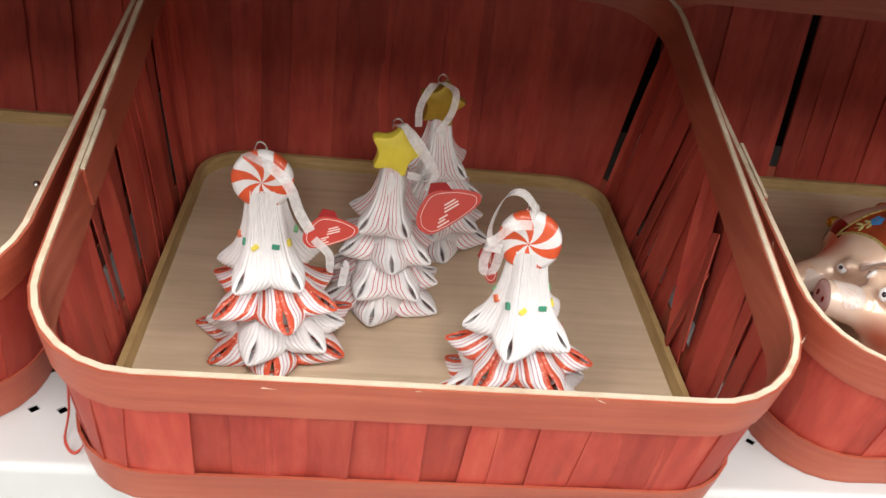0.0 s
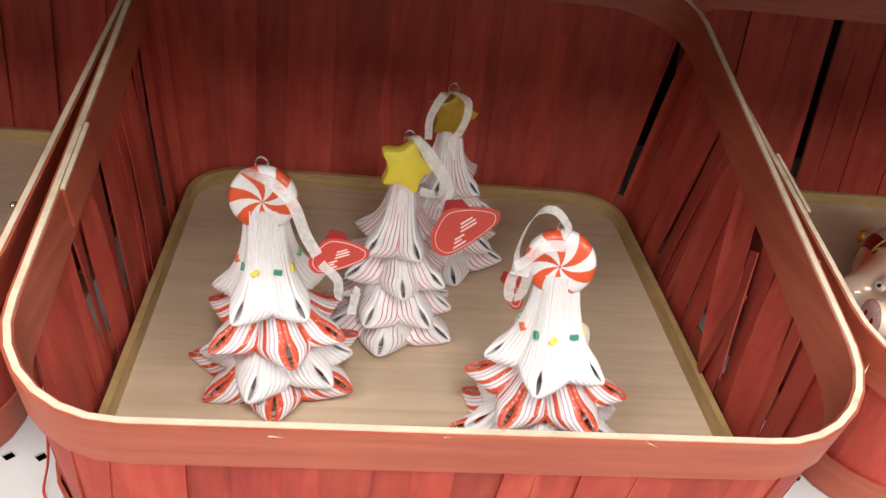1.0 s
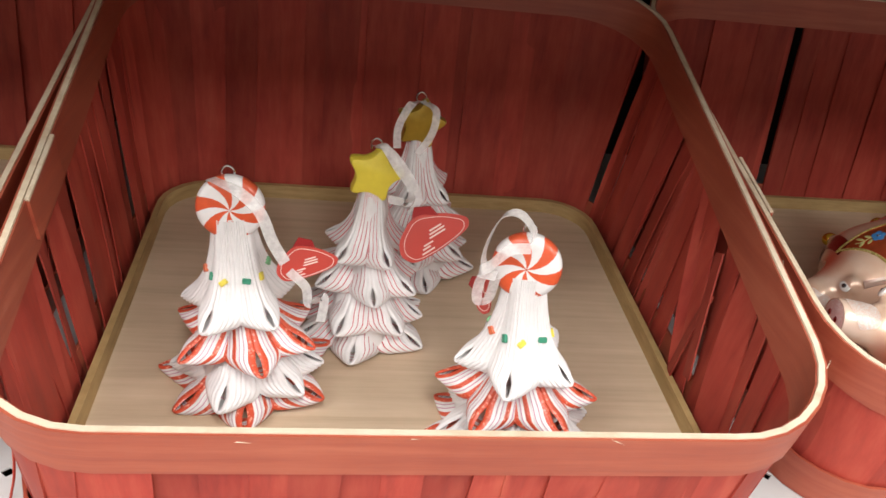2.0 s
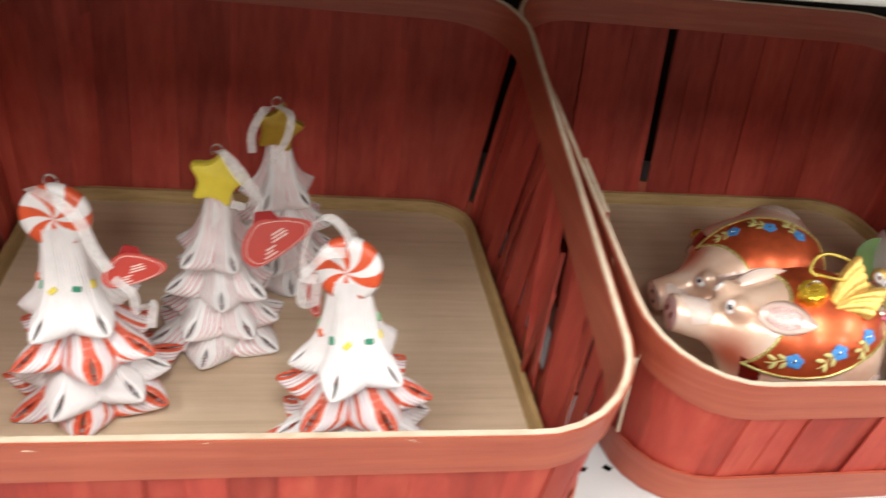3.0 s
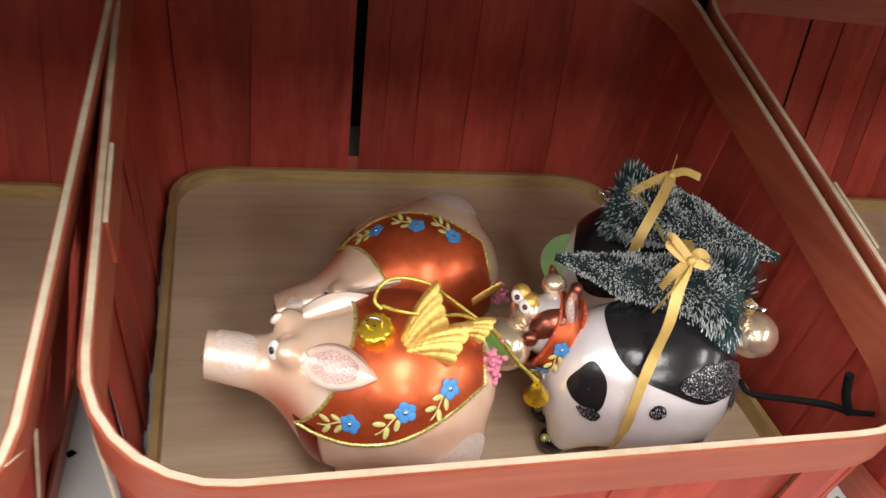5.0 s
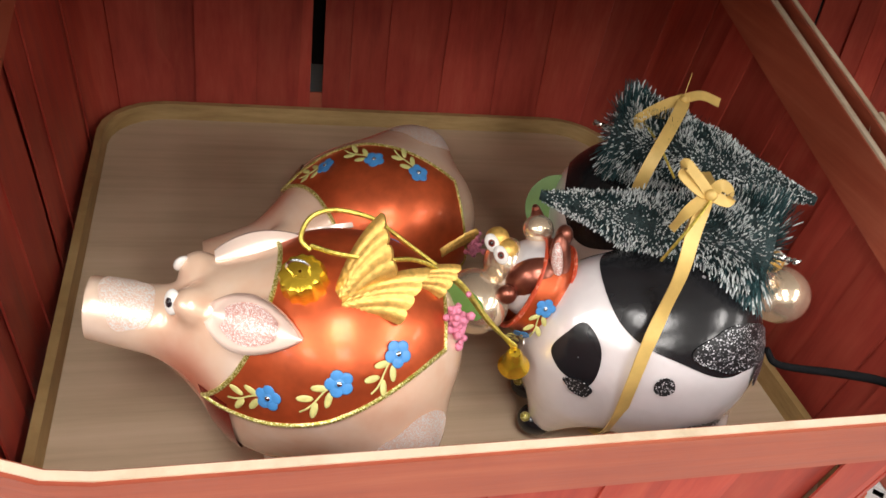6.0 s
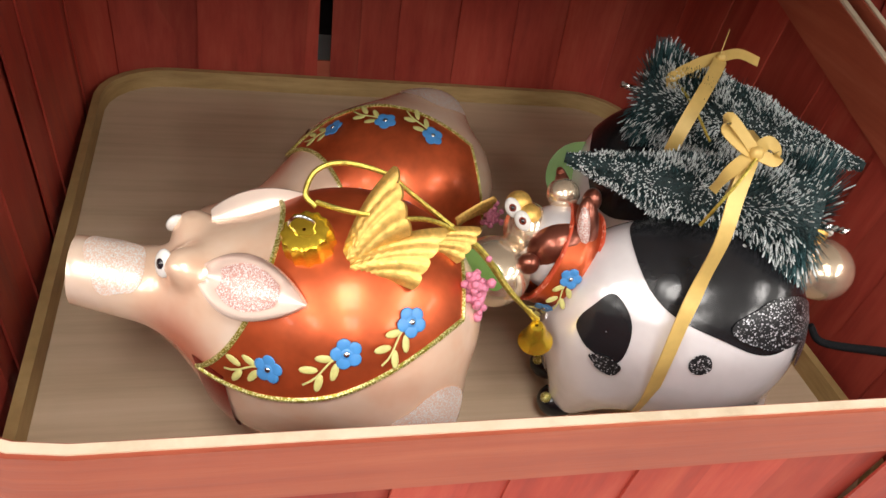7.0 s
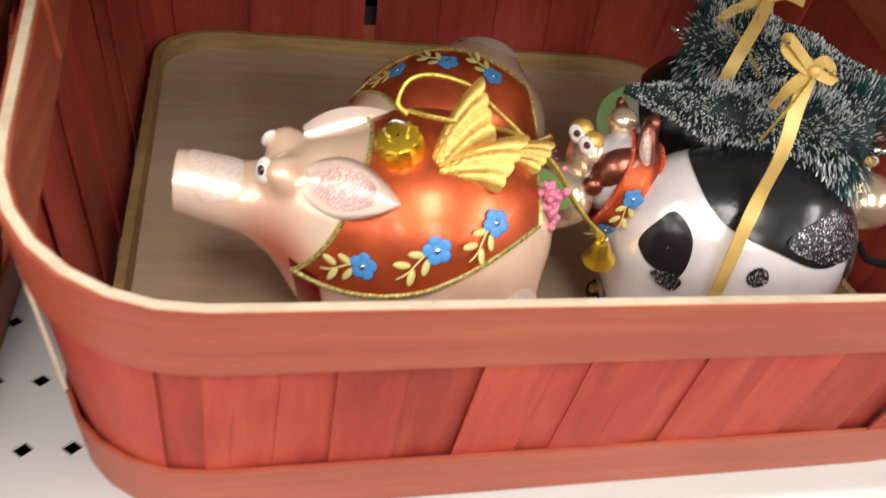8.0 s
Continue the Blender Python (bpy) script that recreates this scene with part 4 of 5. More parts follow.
def pig(label, m, wings=True):
    pg = thing("pig_ornament", label, "ornament", m, "glass pig ornaments")
    put("glass_body", PIG_SKIN, pg, "pearly pink blown glass body")
    X0, X1 = -0.042, 0.0355
    collar = lambda v: -0.020 - 0.022 * (2 * v - 1) ** 2
    fx = lambda u, v: collar(v) + (X1 - collar(v)) * u
    ft = lambda u, v: hem(fx(u, v)) * (2 * v - 1)
    v, f = PIG.patch(fx, ft, 60, 90, 0.0006)
    add("vest", (v, f), VEST, pg, "shiny burnt orange painted vest", True, 60)
    vv = np.linspace(0, 1, 70)
    add("collar_trim", tube(PIG.line(collar(vv), hem(collar(vv)) * (2 * vv - 1), 0.0006), 0.0009, 6), GOLD_GLIT, pg, "gold glitter trim")
    for s in (-1, 1):
        xs = np.linspace(X0, X1, 60)
        add("hem_trim", tube(PIG.line(xs, s * hem(xs), 0.0006), 0.00085, 6), GOLD_GLIT, pg, "gold glitter trim")
    ths = np.linspace(-1, 1, 40) * hem(X1)
    add("hem_trim", tube(PIG.line(np.full(40, X1), ths, 0.0006), 0.00085, 6), GOLD_GLIT, pg, "gold glitter trim")
    # chest strap below the collar
    v, f = PIG.patch(lambda u, v: -0.0435 + 0.010 * u + 0.006 * np.sin(math.pi * v), lambda u, v: np.radians(102 + 156 * v), 10, 40, 0.0007)
    add("chest_strap", (v, f), VEST_D, pg, "dark red glass chest strap")
    v, f = PIG.spot(0.027, radians(114), 0.013, 0.40, 0.10, 3)
    add("haunch_sugar", (v, f), SUGAR, pg, "white sugar glitter on the haunch")
    v, f = PIG.spot(0.027, radians(-114), 0.013, 0.40, 0.10, 4)
    add("haunch_sugar", (v, f), SUGAR, pg, "white sugar glitter on the haunch")
    v, f = PIG.spot(-0.0690, 0.25, 0.0085, 1.05, 0.14, 21, 0.0003, 14, 60)
    add("snout_sugar", (v, f), SUGAR, pg, "white sugar glitter over the snout")
    v, f = ball((-0.0812, 0, 0.0712), (0.0013, 0.0100, 0.0100), 24, 10)
    add("snout_disc", (v, f), BLUSH, pg, "pink snout disc")
    for s in (-1, 1):
        add("nostril", ball((-0.0826, s * 0.0038, 0.0716), (0.0006, 0.0014, 0.0022), 10, 6), VEST_D, pg)
        eye(pg, pose(-0.0530, s * 0.0098, 0.0845) @ Matrix.Rotation(radians(-s * 60), 4, "X") @ pose(0, 0, 0, 0, -36, 0) @ pose(0, 0, 0.0002), 0.0044, EYE_B)
        # cupped ear with a sugared hollow
        em = pose(-0.0395, -0.0165, 0.0866) @ pose(0, 0, 0, 50, -8, -28) if s == 1 else frame_on((-0.042, 0.009, 0.0880), (1.0, 0.16, 0.10), (0.10, -0.40, -0.85)) @ Matrix.Diagonal((1.28, 0.86, 1.0, 1))
        outer, inner = [], []
        n, k = 18, 9
        for i in range(n + 1):
            t = i / n
            w = 0.0106 * math.sin(math.pi * min(1, t * 0.93 + 0.06)) ** 0.75 * (1 - 0.25 * t)
            for j in range(k):
                q = -1 + 2 * j / (k - 1)
                cup = 0.0035 * (q * q) * (1 - t * 0.4)
                outer.append(Vector((0.0305 * t, q * w, cup - 0.0016 - 0.004 * t * t)))
                inner.append(Vector((0.0305 * t, q * w, cup + 0.0004 - 0.004 * t * t)))
        g = grid_faces(n + 1, k)
        o = len(outer)
        edge = [j for j in range(k)] + [i * k + k - 1 for i in range(1, n + 1)] + [n * k + j for j in range(k - 2, -1, -1)] + [i * k for i in range(n - 1, 0, -1)]
        ef = [(a, b, b + o, a + o) for a, b in zip(edge, edge[1:] + edge[:1])]
        er = add("ear", (outer + inner, [tuple(reversed(x)) for x in g] + [tuple(i + o for i in x) for x in g] + ef), PEARL, pg, "", True, 70, em)
        lin = []
        for i in range(1, 13):
            t = 0.10 + 0.70 * i / 13
            w = 0.0106 * math.sin(math.pi * min(1, t * 0.93 + 0.06)) ** 0.75 * (1 - 0.25 * t) * 0.72 * math.sin(math.pi * i / 13) ** 0.35
            for j in range(7):
                q = -1 + 2 * j / 6
                lin.append(Vector((0.0305 * t, q * w, 0.0035 * (q * 0.72) ** 2 * (1 - t * 0.4) + 0.0008 - 0.004 * t * t)))
        add("ear_lining", (lin, grid_faces(12, 7)), BLUSH, er, "pink sugar glitter")
        # flowers on the vest
        for x, th, spin in ((-0.020, 80, -17), (0.001, 64, -40), (0.0185, 50, -56)):
            sm = PIG.seat(x, s * radians(th), 0.0010)
            flower_at(pg, sm, -s * spin, 1.22)
    # stubby feet with gold tips
    for x, y in ((-0.016, 0.015), (-0.016, -0.015), (0.022, 0.022), (0.022, -0.022)):
        add("foot", ball((x, y * 0.8, 0.018), (0.0068, 0.0062, 0.014), 18, 12), PEARL, pg)
        add("hoof", ball((x - 0.001, y * 0.8, 0.0045), (0.0056, 0.0052, 0.0045), 16, 10), GOLD, pg, "gold painted hoof")
    # cap, wire loop
    cm = PIG.seat(-0.0115, radians(19), -0.0005)
    v, f = lathe([(0.0074, -0.002), (0.0076, 0.0005), (0.0072, 0.0058), (0.0068, 0.0072), (0.0056, 0.0078), (0.0005, 0.0080)], 48, 0.05, 12)
    add("cap", (v, f), GOLD, pg, "crimped gold hanger cap", True, 40, cm)
    loop = spline([(0.002, 0, 0.006), (0.0035, 0, 0.011), (0, 0, 0.0145), (-0.0035, 0, 0.011), (-0.002, 0, 0.006)], 20)
    add("wire_loop", tube(loop, 0.0005, 6), SILVER, pg, "", True, 60, cm)
    # foil wings
    for root, along, side in (((0.0000, -0.016, 0.0965), (0.022, 0.006, 0.020), (-0.615, 0.57, 0.51)),
                              ((0.0005, -0.018, 0.0950), (0.026, -0.003, 0.002), (0.0, 0.6, 0.75)),
                              ((0.0220, -0.006, 0.0965), (0.018, 0.003, -0.006), (0.0, 0.6, 0.75))):
        put("wing", WING, pg, "embossed gold foil wing", frame_on(root, along, side) @ Matrix.Scale(1.0 if root[0] < 0.01 else 0.68, 4))
    # tail pompom
    rr = random.Random(8)
    pcs = [ball((rr.gauss(0, 0.0017), rr.gauss(0, 0.0021), rr.gauss(0, 0.0036)), rr.uniform(0.0009, 0.0017), 7, 5) for _ in range(150)]
    j = join(*pcs)
    add("tail_pompom", j[:2], POM, pg, "fuzzy pink pompom tail", True, 180, pose(0.0405, -0.010, 0.082))
    return pg


P1 = pose(0.3585, 0.3565, 0.008, 0, 0, -6)
pigA = pig("pearly pink glass pig in an orange flowered vest", P1)
pigB = pig("pearly pink glass pig lying on its side on the plywood", Matrix.Translation((0.3937, 0.5200, 0.0319)) @ Euler((radians(75.0), radians(-13.1), radians(2.2))).to_matrix().to_4x4())


def cord(parent, pts, r=0.0008, name="hanging_cord", mat=None):
    add(name, tube(spline(local(parent, pts), 60), r, 6), mat or GOLD_CORD, parent, "twisted gold hanging cord")


cord(pigA, [(0.347, 0.349, 0.1165), (0.344, 0.352, 0.119), (0.347, 0.355, 0.125), (0.355, 0.357, 0.1265), (0.367, 0.356, 0.124), (0.376, 0.356, 0.117), (0.389, 0.355, 0.107), (0.401, 0.354, 0.098), (0.413, 0.353, 0.083), (0.4255, 0.352, 0.069)])
cord(pigA, [(0.347, 0.350, 0.1175), (0.356, 0.345, 0.118), (0.370, 0.345, 0.116), (0.381, 0.350, 0.112), (0.391, 0.352, 0.106), (0.402, 0.353, 0.096), (0.414, 0.352, 0.081), (0.427, 0.352, 0.069)])
v, f = lathe([(0.0006, 0.010), (0.0022, 0.0098), (0.0032, 0.008), (0.0036, 0.005), (0.0046, 0.002), (0.0062, 0.0), (0.0058, -0.0005), (0.0042, 0.0015), (0.003, 0.005)], 28)
add("bell", (v, f), GOLD, pigA, "tiny gold bell", True, 50, P1.inverted() @ pose(0.4285, 0.352, 0.0585, 12, -14, 0))
leaf = [(0.011 * math.cos(a), 0.0042 * math.sin(a) * (1 + 0.3 * math.cos(a))) for a in (2 * math.pi * k / 28 for k in range(28))]
add("paper_tag", plate(leaf, 0.0005), GREEN_TAG, pigA, "green card tag", False, 50, P1.inverted() @ pose(0.4065, 0.3625, 0.083, -40, 42, -10))


# ---- cow ornaments ----
def cow_field(p):
    d = ell(p, (0.0, 0, 0.052), (0.043, 0.0365, 0.040))
    d = smin(d, ell(p, (0.016, 0, 0.056), (0.029, 0.034, 0.036)), 0.012)
    d = smin(d, ell(p, (-0.028, 0.003, 0.048), (0.020, 0.021, 0.032)), 0.014)
    d = smin(d, capsule(p, (-0.028, -0.010, 0.034), (-0.032, -0.0045, 0.014), 0.0105, 0.0075), 0.010)
    d = smin(d, capsule(p, (-0.028, 0.014, 0.034), (-0.031, 0.016, 0.014), 0.0105, 0.0075), 0.010)
    d = smin(d, ell(p, (0.020, -0.020, 0.024), (0.020, 0.014, 0.016)), 0.008)
    return d


COW = Body(cow_field, -0.0525, 0.0452, ([-0.06, 0.0, 0.05], [0.050, 0.052, 0.055]))
COW_SKIN = mesh("cow_body", *COW.skin(), PEARL_W, None, True, 60)


def bottle_brush(parent, tip, base, r, seed):
    """A clipped, snow-tipped bristle tree lying along tip to base."""
    rr = random.Random(seed)
    tip, base = Vector(tip), Vector(base)
    ax = (base - tip)
    L = ax.length
    ax.normalize()
    s = ax.cross(Vector((0, 0, 1))).normalized()
    t = s.cross(ax)
    tr = new("bristle_tree")
    tr.parent = parent
    tagged(tr, "snow-tipped green bottle brush tree")
    tr.empty_display_size = 0.01
    sets = {"dark_bristles": ([], [], []), "snowy_bristles": ([], [], [])}
    for i in range(19000):
        f = rr.random() ** 0.58
        a = rr.uniform(0, 2 * math.pi)
        lump = 1 + 0.05 * math.sin(3 * a + 9 * f) + 0.04 * math.sin(23 * f + 2 * a)
        rad = r * (0.09 + 0.91 * f) * rr.uniform(0.90, 1.0) * lump
        if rr.random() < 0.010:
            rad *= 1.15
        o = tip + ax * (L * f)
        cut_end = f > 0.93
        d = (s * math.cos(a) + t * math.sin(a) + ax * (rr.uniform(-0.16, 0.22) + (0.10 * rr.random() if cut_end else 0))).normalized()
        w = ax.cross(d).normalized() * 0.00013
        h = d.cross(w).normalized() * 0.00013
        patch = math.sin(21 * f + 2.3 * math.sin(3 * a)) + math.sin(5 * a + 17 * f)
        snowy = rr.random() < (0.10 if cut_end else 0.30 + 0.15 * patch)
        vs, fs, fm = sets["snowy_bristles" if snowy else "dark_bristles"]
        n = len(vs)
        bend = (ax * rr.uniform(-0.0012, 0.0014) + ax.cross(d) * rr.uniform(-0.0012, 0.0012))
        mt = 2 if rr.random() < (0.75 if cut_end else 0.22) else 0
        wide = rr.uniform(1.2, 2.8) if snowy else 1.0
        k = o + d * rad * 0.82 + bend * 0.4
        e = o + d * rad + bend
        rings = [(o + d * rad * 0.55, 1.0, mt), (k, 1.0, mt)]
        if snowy:
            rings += [(k.lerp(e, rr.uniform(0.25, 0.6)), wide, 1)]
        rings += [(e, wide * 0.6, 1 if snowy else mt)]
        for c, q, _ in rings:
            vs += [c + w * q, c - w * 0.5 * q + h * q, c - w * 0.5 * q - h * q]
        for b0 in range(len(rings) - 1):
            for j in range(3):
                fs.append((n + b0 * 3 + j, n + b0 * 3 + (j + 1) % 3, n + b0 * 3 + 3 + (j + 1) % 3, n + b0 * 3 + 3 + j))
                fm.append(rings[b0 + 1][2])
        b0 = 3 * (len(rings) - 1)
        fs.append((n + b0, n + b0 + 1, n + b0 + 2))
        fm.append(rings[-1][2])
    for key, (vs, fs, fm) in sets.items():
        ob = put(key, mesh(key, vs, fs, [PINE, SNOW, PINE_L], fm, False), tr)
        tagged(ob, "", "", "", "stuff")
    v, f = tube([tip + ax * (L * k / 10) for k in range(11)], lambda q: r * (0.07 + 0.76 * q), 20)
    add("inner_pile", (v, f), PINE, tr)
    strands = []
    for ph in (0.0, math.pi):
        strands.append(tube([base + ax * (0.018 * k / 30 - 0.002) + (s * math.cos(ph + k * 0.9) + t * math.sin(ph + k * 0.9)) * 0.0007 for k in range(31)], 0.0007, 6))
    j = join(*strands)
    add("wire_stem", j[:2], SILVER, tr, "twisted wire stem")
    return tr


BOW_A = (("loop", [(0, 0, 0), (-0.004, 0.003, 0.004), (-0.009, 0.006, 0.008), (-0.010, 0.005, 0.005), (-0.004, 0.001, 0.001), (0, 0, 0)]),
         ("loop", [(0, 0, 0), (0.004, 0.001, 0.003), (0.0085, 0.001, 0.0005), (0.0075, -0.001, -0.002), (0.003, -0.001, -0.001), (0, 0, 0)]),
         ("tail", [(0, 0, 0), (-0.005, -0.003, -0.006), (-0.007, -0.005, -0.013)]),
         ("tail", [(0, 0, 0), (-0.008, -0.003, -0.006), (-0.012, -0.004, -0.0125)]))
BOW_B = (("tail", [(0, 0, 0), (0.001, 0.002, 0.005), (0.0015, 0.003, 0.0105)]),
         ("tail", [(0, 0, 0), (0.008, 0.0, 0.002), (0.016, -0.003, 0.0005)]),
         ("loop", [(0, 0, 0), (-0.010, -0.003, -0.002), (-0.022, -0.006, -0.008), (-0.020, -0.006, -0.010), (-0.009, -0.004, -0.005), (0, 0, 0)]),
         ("tail", [(0, 0, 0), (-0.004, -0.005, -0.008), (-0.009, -0.008, -0.015)]),
         ("tail", [(0, 0, 0), (-0.007, -0.005, -0.008), (-0.014, -0.009, -0.014)]))


def bow(parent, m, pieces):
    bw = new("ribbon_bow")
    bw.parent = parent
    bw.matrix_basis = m
    tagged(bw, "gold satin ribbon bow")
    bw.empty_display_size = 0.01
    for name, pts in pieces:
        v, f = band(spline(pts, 28), (0.35, 0.6, 0.55), 0.0044, 0.0003)
        add(name, (v, f), SATIN, bw)
    add("knot", ball((0, -0.001, 0), (0.0024, 0.002, 0.0024), 12, 8), SATIN, bw)
    return bw


def cow(label, m, tip, base, r, knot, pieces, strap, seed, tail=None, wide=0.98):
    cw = thing("cow_ornament", label, "ornament", m, "glass cow ornaments")
    put("glass_body", COW_SKIN, cw, "pearly white blown glass body")
    L = lambda p: local(cw, [p])[0]
    # black markings
    v, f = COW.spot(0.009, radians(12), 0.0345, wide, 0.06, 12, 0.0005, 24, 90)
    add("saddle_marking", (v, f), GLOSS_BLACK, cw, "glossy black saddle marking")
    v, f = COW.spot(0.0235, radians(51), 0.0205, 0.24, 0.10, 14, 0.0011, 12, 50)
    add("glitter_marking", (v, f), BLACK_GLIT, cw, "black and silver glitter")
    v, f = COW.spot(0.0365, radians(66), 0.0065, 0.34, 0.08, 15, 0.0012, 12, 50)
    add("rump_glitter", (v, f), BLACK_GLIT, cw, "black and silver glitter")
    v, f = COW.spot(-0.0365, radians(58), 0.0070, 0.50, 0.08, 7)
    add("shoulder_marking", (v, f), GLOSS_BLACK, cw, "glossy black marking")
    v, f = COW.spot(-0.0345, radians(88), 0.0045, 0.15, 0.10, 9, 0.001)
    add("shoulder_glitter", (v, f), BLACK_GLIT, cw, "black glitter")
    v, f = COW.spot(-0.007, radians(73), 0.0040, 0.105, 0.03, 8)
    add("flank_dot", (v, f), BLACK_GLIT, cw, "black glitter dot")
    v, f = COW.spot(0.016, radians(112), 0.011, 0.10, 0.08, 6)
    add("belly_marking", (v, f), BLACK_GLIT, cw, "black glitter")
    # front hooves with gold and red cuffs
    for s in (-1, 1):
        c = (-0.036, -0.0035, 0.009) if s < 0 else (-0.034, 0.017, 0.009)
        add("hoof", ball(c, (0.0078, 0.0072, 0.0065), 20, 12), GLOSS_BLACK, cw, "glossy black hoof")
        add("hoof_bead", ball((c[0] - 0.006, c[1] - 0.002, c[2] + 0.004), 0.0022, 10, 8), GOLD_GLIT, cw)
        ring = [Vector((c[0] + 0.004 + 0.0080 * math.cos(a), c[1] + 0.0080 * math.sin(a), 0.0175)) for a in (2 * math.pi * k / 24 for k in range(24))]
        add("cuff", tube(ring, 0.0012, 6, True), CANDY_RED, cw, "red and white painted cuff")
    # head: champagne and copper glass
    hd = new("head")
    hd.parent = cw
    hd.empty_display_size = 0.01
    tagged(hd, "champagne and copper glass head")
    hd.matrix_basis = pose(0, 0, 0.001)
    add("neck", ball((-0.046, 0.016, 0.070), (0.0160, 0.0160, 0.0165), 28, 18), PEARL_W, hd)
    add("muzzle", ball((-0.0705, 0.0105, 0.0625), (0.0135, 0.0140, 0.0125), 32, 20), PEARL_G, hd, "champagne glass muzzle")
    add("forehead", ball((-0.0585, 0.0205, 0.0745), (0.0085, 0.0100, 0.0105), 24, 16), PEARL_G, hd)
    add("cheek_patch", ball((-0.0490, 0.0095, 0.0755), (0.0120, 0.0080, 0.0095), 24, 16, Matrix.Rotation(radians(-22), 4, "Y")), COPPER, hd, "copper brown glass cheek")
    add("cheek_knob", ball((-0.0610, 0.0042, 0.0715), (0.0042, 0.0036, 0.0040), 16, 12), COPPER, hd)
    for x, y, z in ((-0.0620, 0.0165, 0.0815), (-0.0650, 0.0215, 0.0835)):
        add("eyelid", ball((x + 0.0022, y + 0.0022, z), (0.0049, 0.0049, 0.0050), 18, 12), GOLD_WING, hd)
        eye(hd, pose(x - 0.0010, y - 0.0016, z + 0.0008) @ pose(0, 0, 0, 52, -34, 0), 0.0039, IRIS)
    for x, y, z in ((-0.0465, 0.0250, 0.0880),):
        add("brow", ball((x, y, z), (0.0062, 0.0060, 0.0058), 18, 12), PEARL_G, hd)
        v, f = tube(spline([(x, y + 0.004, z + 0.003), (x - 0.0005, y + 0.006, z + 0.005), (x - 0.0015, y + 0.006, z + 0.0070)], 12), lambda t: 0.0026 * (1 - 0.75 * t) + 0.0003, 10)
        add("horn", (v, f), COPPER, hd)
    em = frame_on((-0.0420, 0.0110, 0.0905), (0.1, -0.35, -0.9), (0.9, 0.2, 0.1))
    add("ear", ball((0.006, 0, 0), (0.0115, 0.0046, 0.0032), 20, 12), COPPER, hd, "copper glass ear", True, 60, em)
    add("ear_lining", ball((0.006, -0.0020, 0.0012), (0.0085, 0.0024, 0.0026), 14, 10), BLUSH, hd, "", True, 60, em)
    add("ear_root", ball((-0.040, 0.0145, 0.0925), (0.0034, 0.004, 0.0050), 14, 10), COPPER, hd)
    # collar, a wide band round the neck
    cc, ca = Vector((-0.0445, 0.0165, 0.0670)), Vector((-0.87, 0.20, 0.27)).normalized()
    e1 = ca.cross(Vector((0, 0, 1))).normalized()
    e2 = ca.cross(e1)
    ring = []
    for k in range(48):
        a = 2 * math.pi * k / 48
        ring.append((e1 * math.cos(a) + e2 * math.sin(a)))
    vs = []
    for d in ring:
        for h, q in ((-0.0068, 0.0185), (-0.0060, 0.0200), (0.0, 0.0204), (0.0060, 0.0198), (0.0068, 0.0180)):
            vs.append(cc + ca * h + d * q)
    col = add("collar", (vs, grid_faces(48, 5, True, False)), VEST, cw, "orange red glass collar", True, 60)
    for h in (-0.0064, 0.0064):
        add("collar_trim", tube([cc + ca * h + d * 0.0201 for d in ring], 0.0008, 5, True), CANDY_RED, col, "red glitter trim")
    for way in ((-0.2, -1.0, 0.30), (-0.2, -0.75, -0.55)):
        d = Vector(way)
        d = (d - ca * d.dot(ca)).normalized()
        t_ = ca.cross(d)
        mm = Matrix.Translation(cc + d * 0.0211) @ Matrix((t_, d.cross(t_), d)).transposed().to_4x4()
        flower_at(col, mm, 0 if t_.z > 0 else 180, 1.05)
    bottle_brush(cw, L(tip), L(base), r, seed)
    bow(cw, m.inverted() @ pose(*knot, 0, 0, 0), pieces)
    v, f = band(spline(local(cw, strap), 50), (1, 0.1, 0.15), 0.0055, 0.0004)
    add("ribbon_strap", (v, f), SATIN, cw, "gold satin ribbon tied round body")
    if tail:
        add("tail", tube(spline(local(cw, tail), 50), lambda t: 0.0013 + 0.0005 * math.sin(160 * t) ** 2, 8), CHENILLE, cw, "black fuzzy wire tail")
    return cw


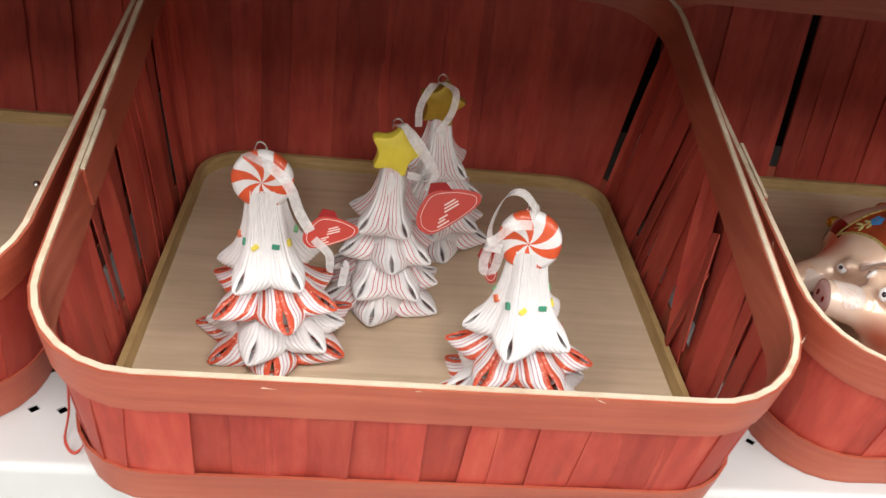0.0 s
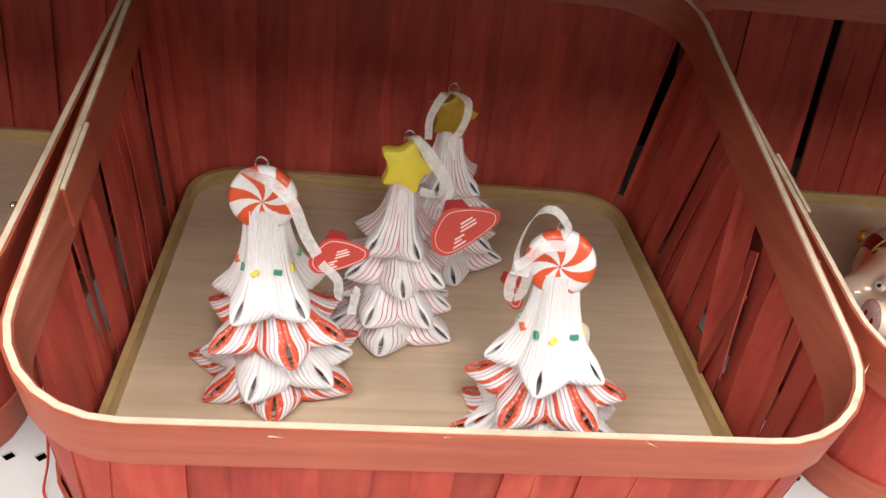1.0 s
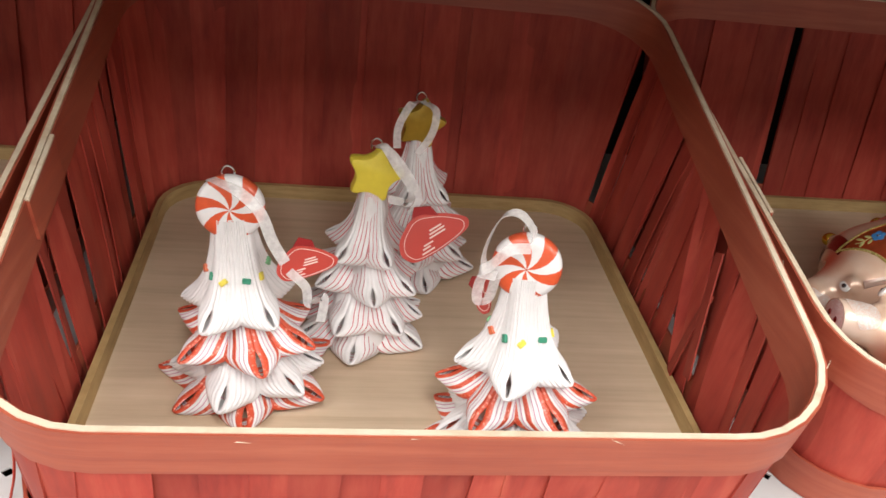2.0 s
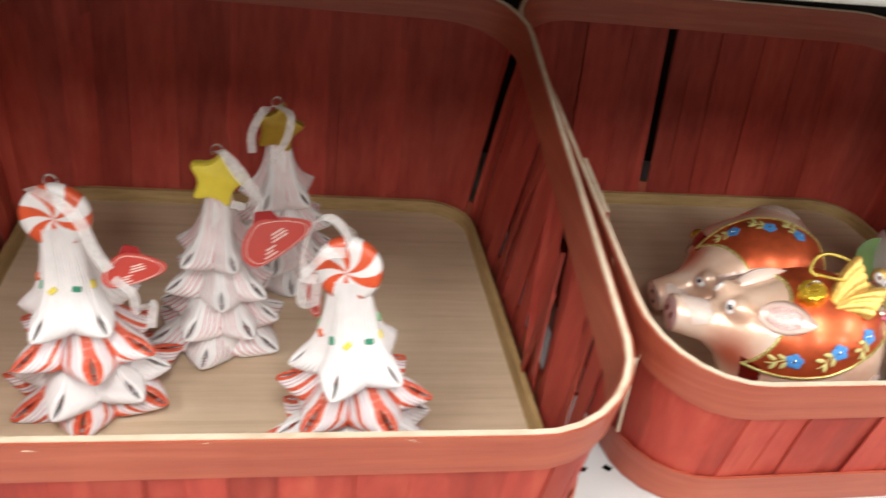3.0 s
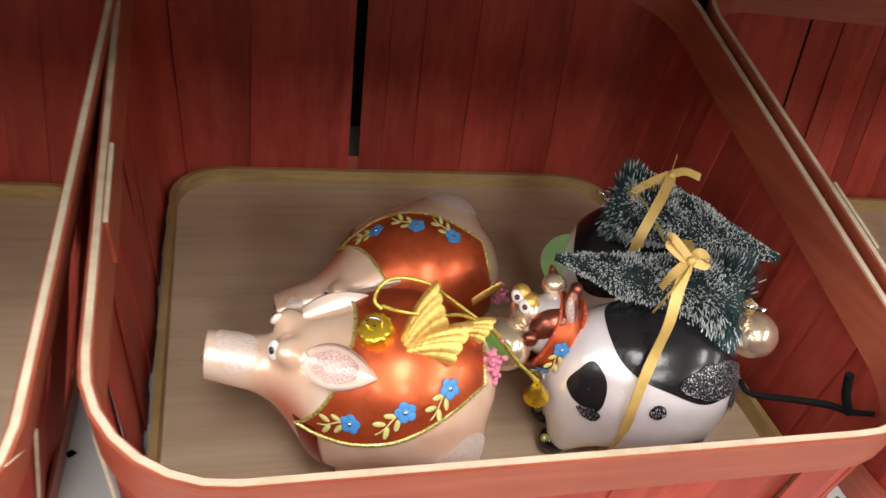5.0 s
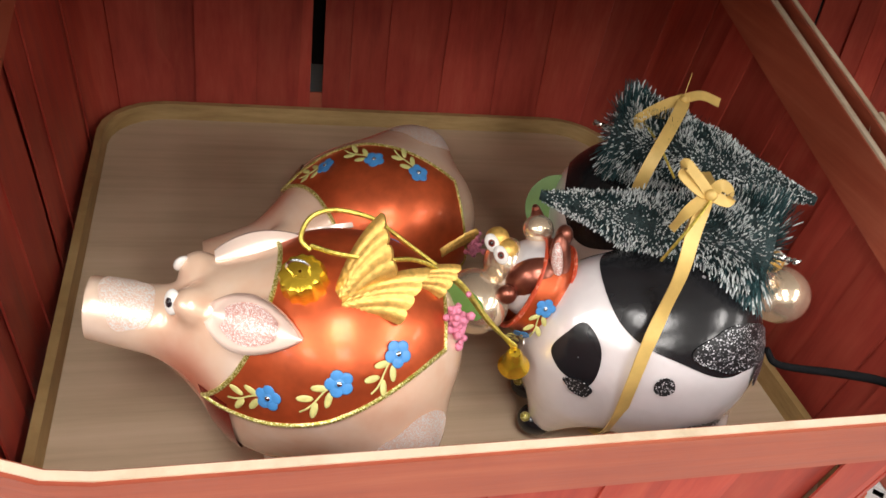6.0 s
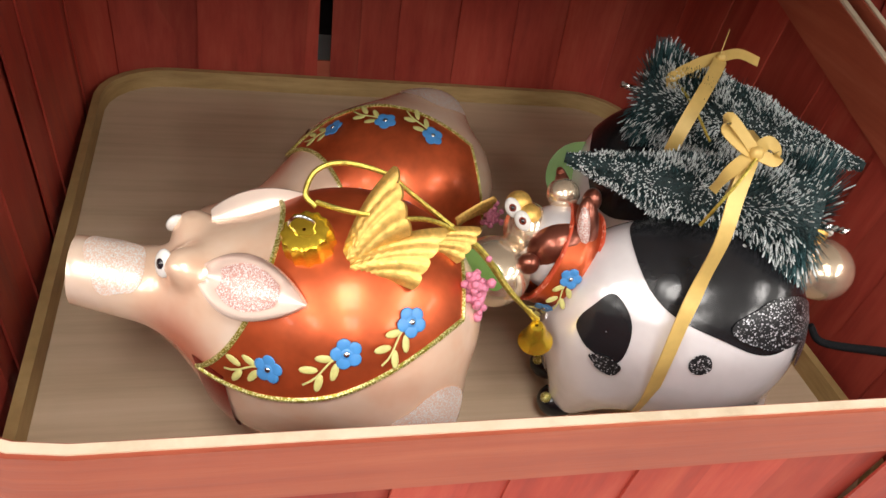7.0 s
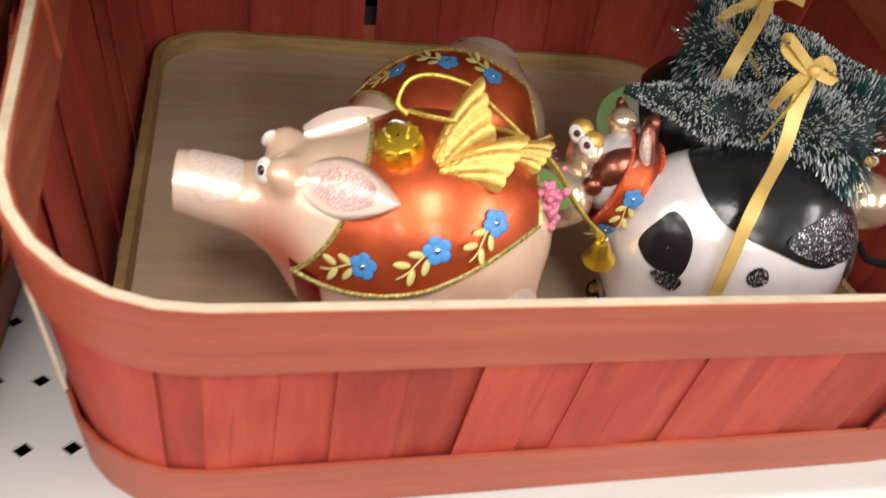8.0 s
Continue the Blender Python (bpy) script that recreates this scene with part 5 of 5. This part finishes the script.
C1 = pose(0.486, 0.362, 0.008, 0, 0, -2)
cowA = cow("black and white glass cow carrying a snowy tree", C1, (0.443, 0.401, 0.105), (0.521, 0.362, 0.107), 0.0262, (0.482, 0.353, 0.139), BOW_A,
           [(0.490, 0.372, 0.136), (0.483, 0.356, 0.1385), (0.4755, 0.344, 0.128), (0.472, 0.337, 0.116), (0.4705, 0.336, 0.100), (0.4655, 0.330, 0.088), (0.4640, 0.3275, 0.072), (0.4667, 0.331, 0.0486), (0.470, 0.340, 0.030), (0.474, 0.352, 0.018)], 5,
           [(0.524, 0.338, 0.078), (0.530, 0.334, 0.073), (0.548, 0.325, 0.077), (0.562, 0.320, 0.078), (0.572, 0.316, 0.077), (0.5815, 0.312, 0.079)])
add("tail_tuft", tube(spline(local(cowA, [(0.5715, 0.316, 0.076), (0.567, 0.319, 0.086), (0.5635, 0.320, 0.098)]), 20), 0.0021, 8), CHENILLE, cowA, "upright black chenille tuft")
C2 = pose(0.517, 0.437, 0.008, 0, 0, 132)
cowB = cow("black and white glass cow with tree behind the first", C2, (0.555, 0.382, 0.118), (0.4965, 0.4445, 0.111), 0.0245, (0.513, 0.435, 0.1345), BOW_B,
           [(0.516, 0.441, 0.132), (0.511, 0.431, 0.134), (0.503, 0.421, 0.128), (0.496, 0.414, 0.119), (0.492, 0.411, 0.108), (0.492, 0.412, 0.098)], 6, None, 1.75)
cord(cowA, [(0.483, 0.352, 0.139), (0.476, 0.346, 0.134), (0.471, 0.344, 0.126), (0.468, 0.345, 0.116)], 0.0006)
cord(cowB, [(0.492, 0.450, 0.124), (0.494, 0.434, 0.1255), (0.498, 0.418, 0.121), (0.502, 0.404, 0.113)], 0.0006)
tagpts = [(0.016 * math.cos(a), 0.016 * math.sin(a)) for a in (2 * math.pi * k / 32 for k in range(32))]
add("paper_tag", plate(tagpts, 0.0005), GREEN_TAG, cowB, "round green card tag", False, 50, C2.inverted() @ pose(0.477, 0.449, 0.066, -35, 10, -30))

bead = thing("loose_bead", "small silver bead lying on the plywood base", "bead", pose(-0.238, 0.532, FLOOR_Z))
add("bead", ball((0, 0, 0.003), 0.003, 14, 10), SILVER, bead)


# a loose curl of red wood fibre beside the first basket
curl = thing("wood_fibre_curl", "thin curl of red stained wood fibre on the shelf", "scrap", pose(-0.139, 0.300, 0.0004))
add("fibre", band(spline([(-0.004, 0.012, 0.030), (-0.003, 0.004, 0.016), (-0.004, -0.004, 0.004), (0.002, -0.010, 0.001), (0.006, -0.004, 0.004), (0.004, 0.004, 0.012), (0.006, 0.008, 0.022)], 40), (0.3, 1, 0.2), 0.0014, 0.0005), RED_UP, curl)
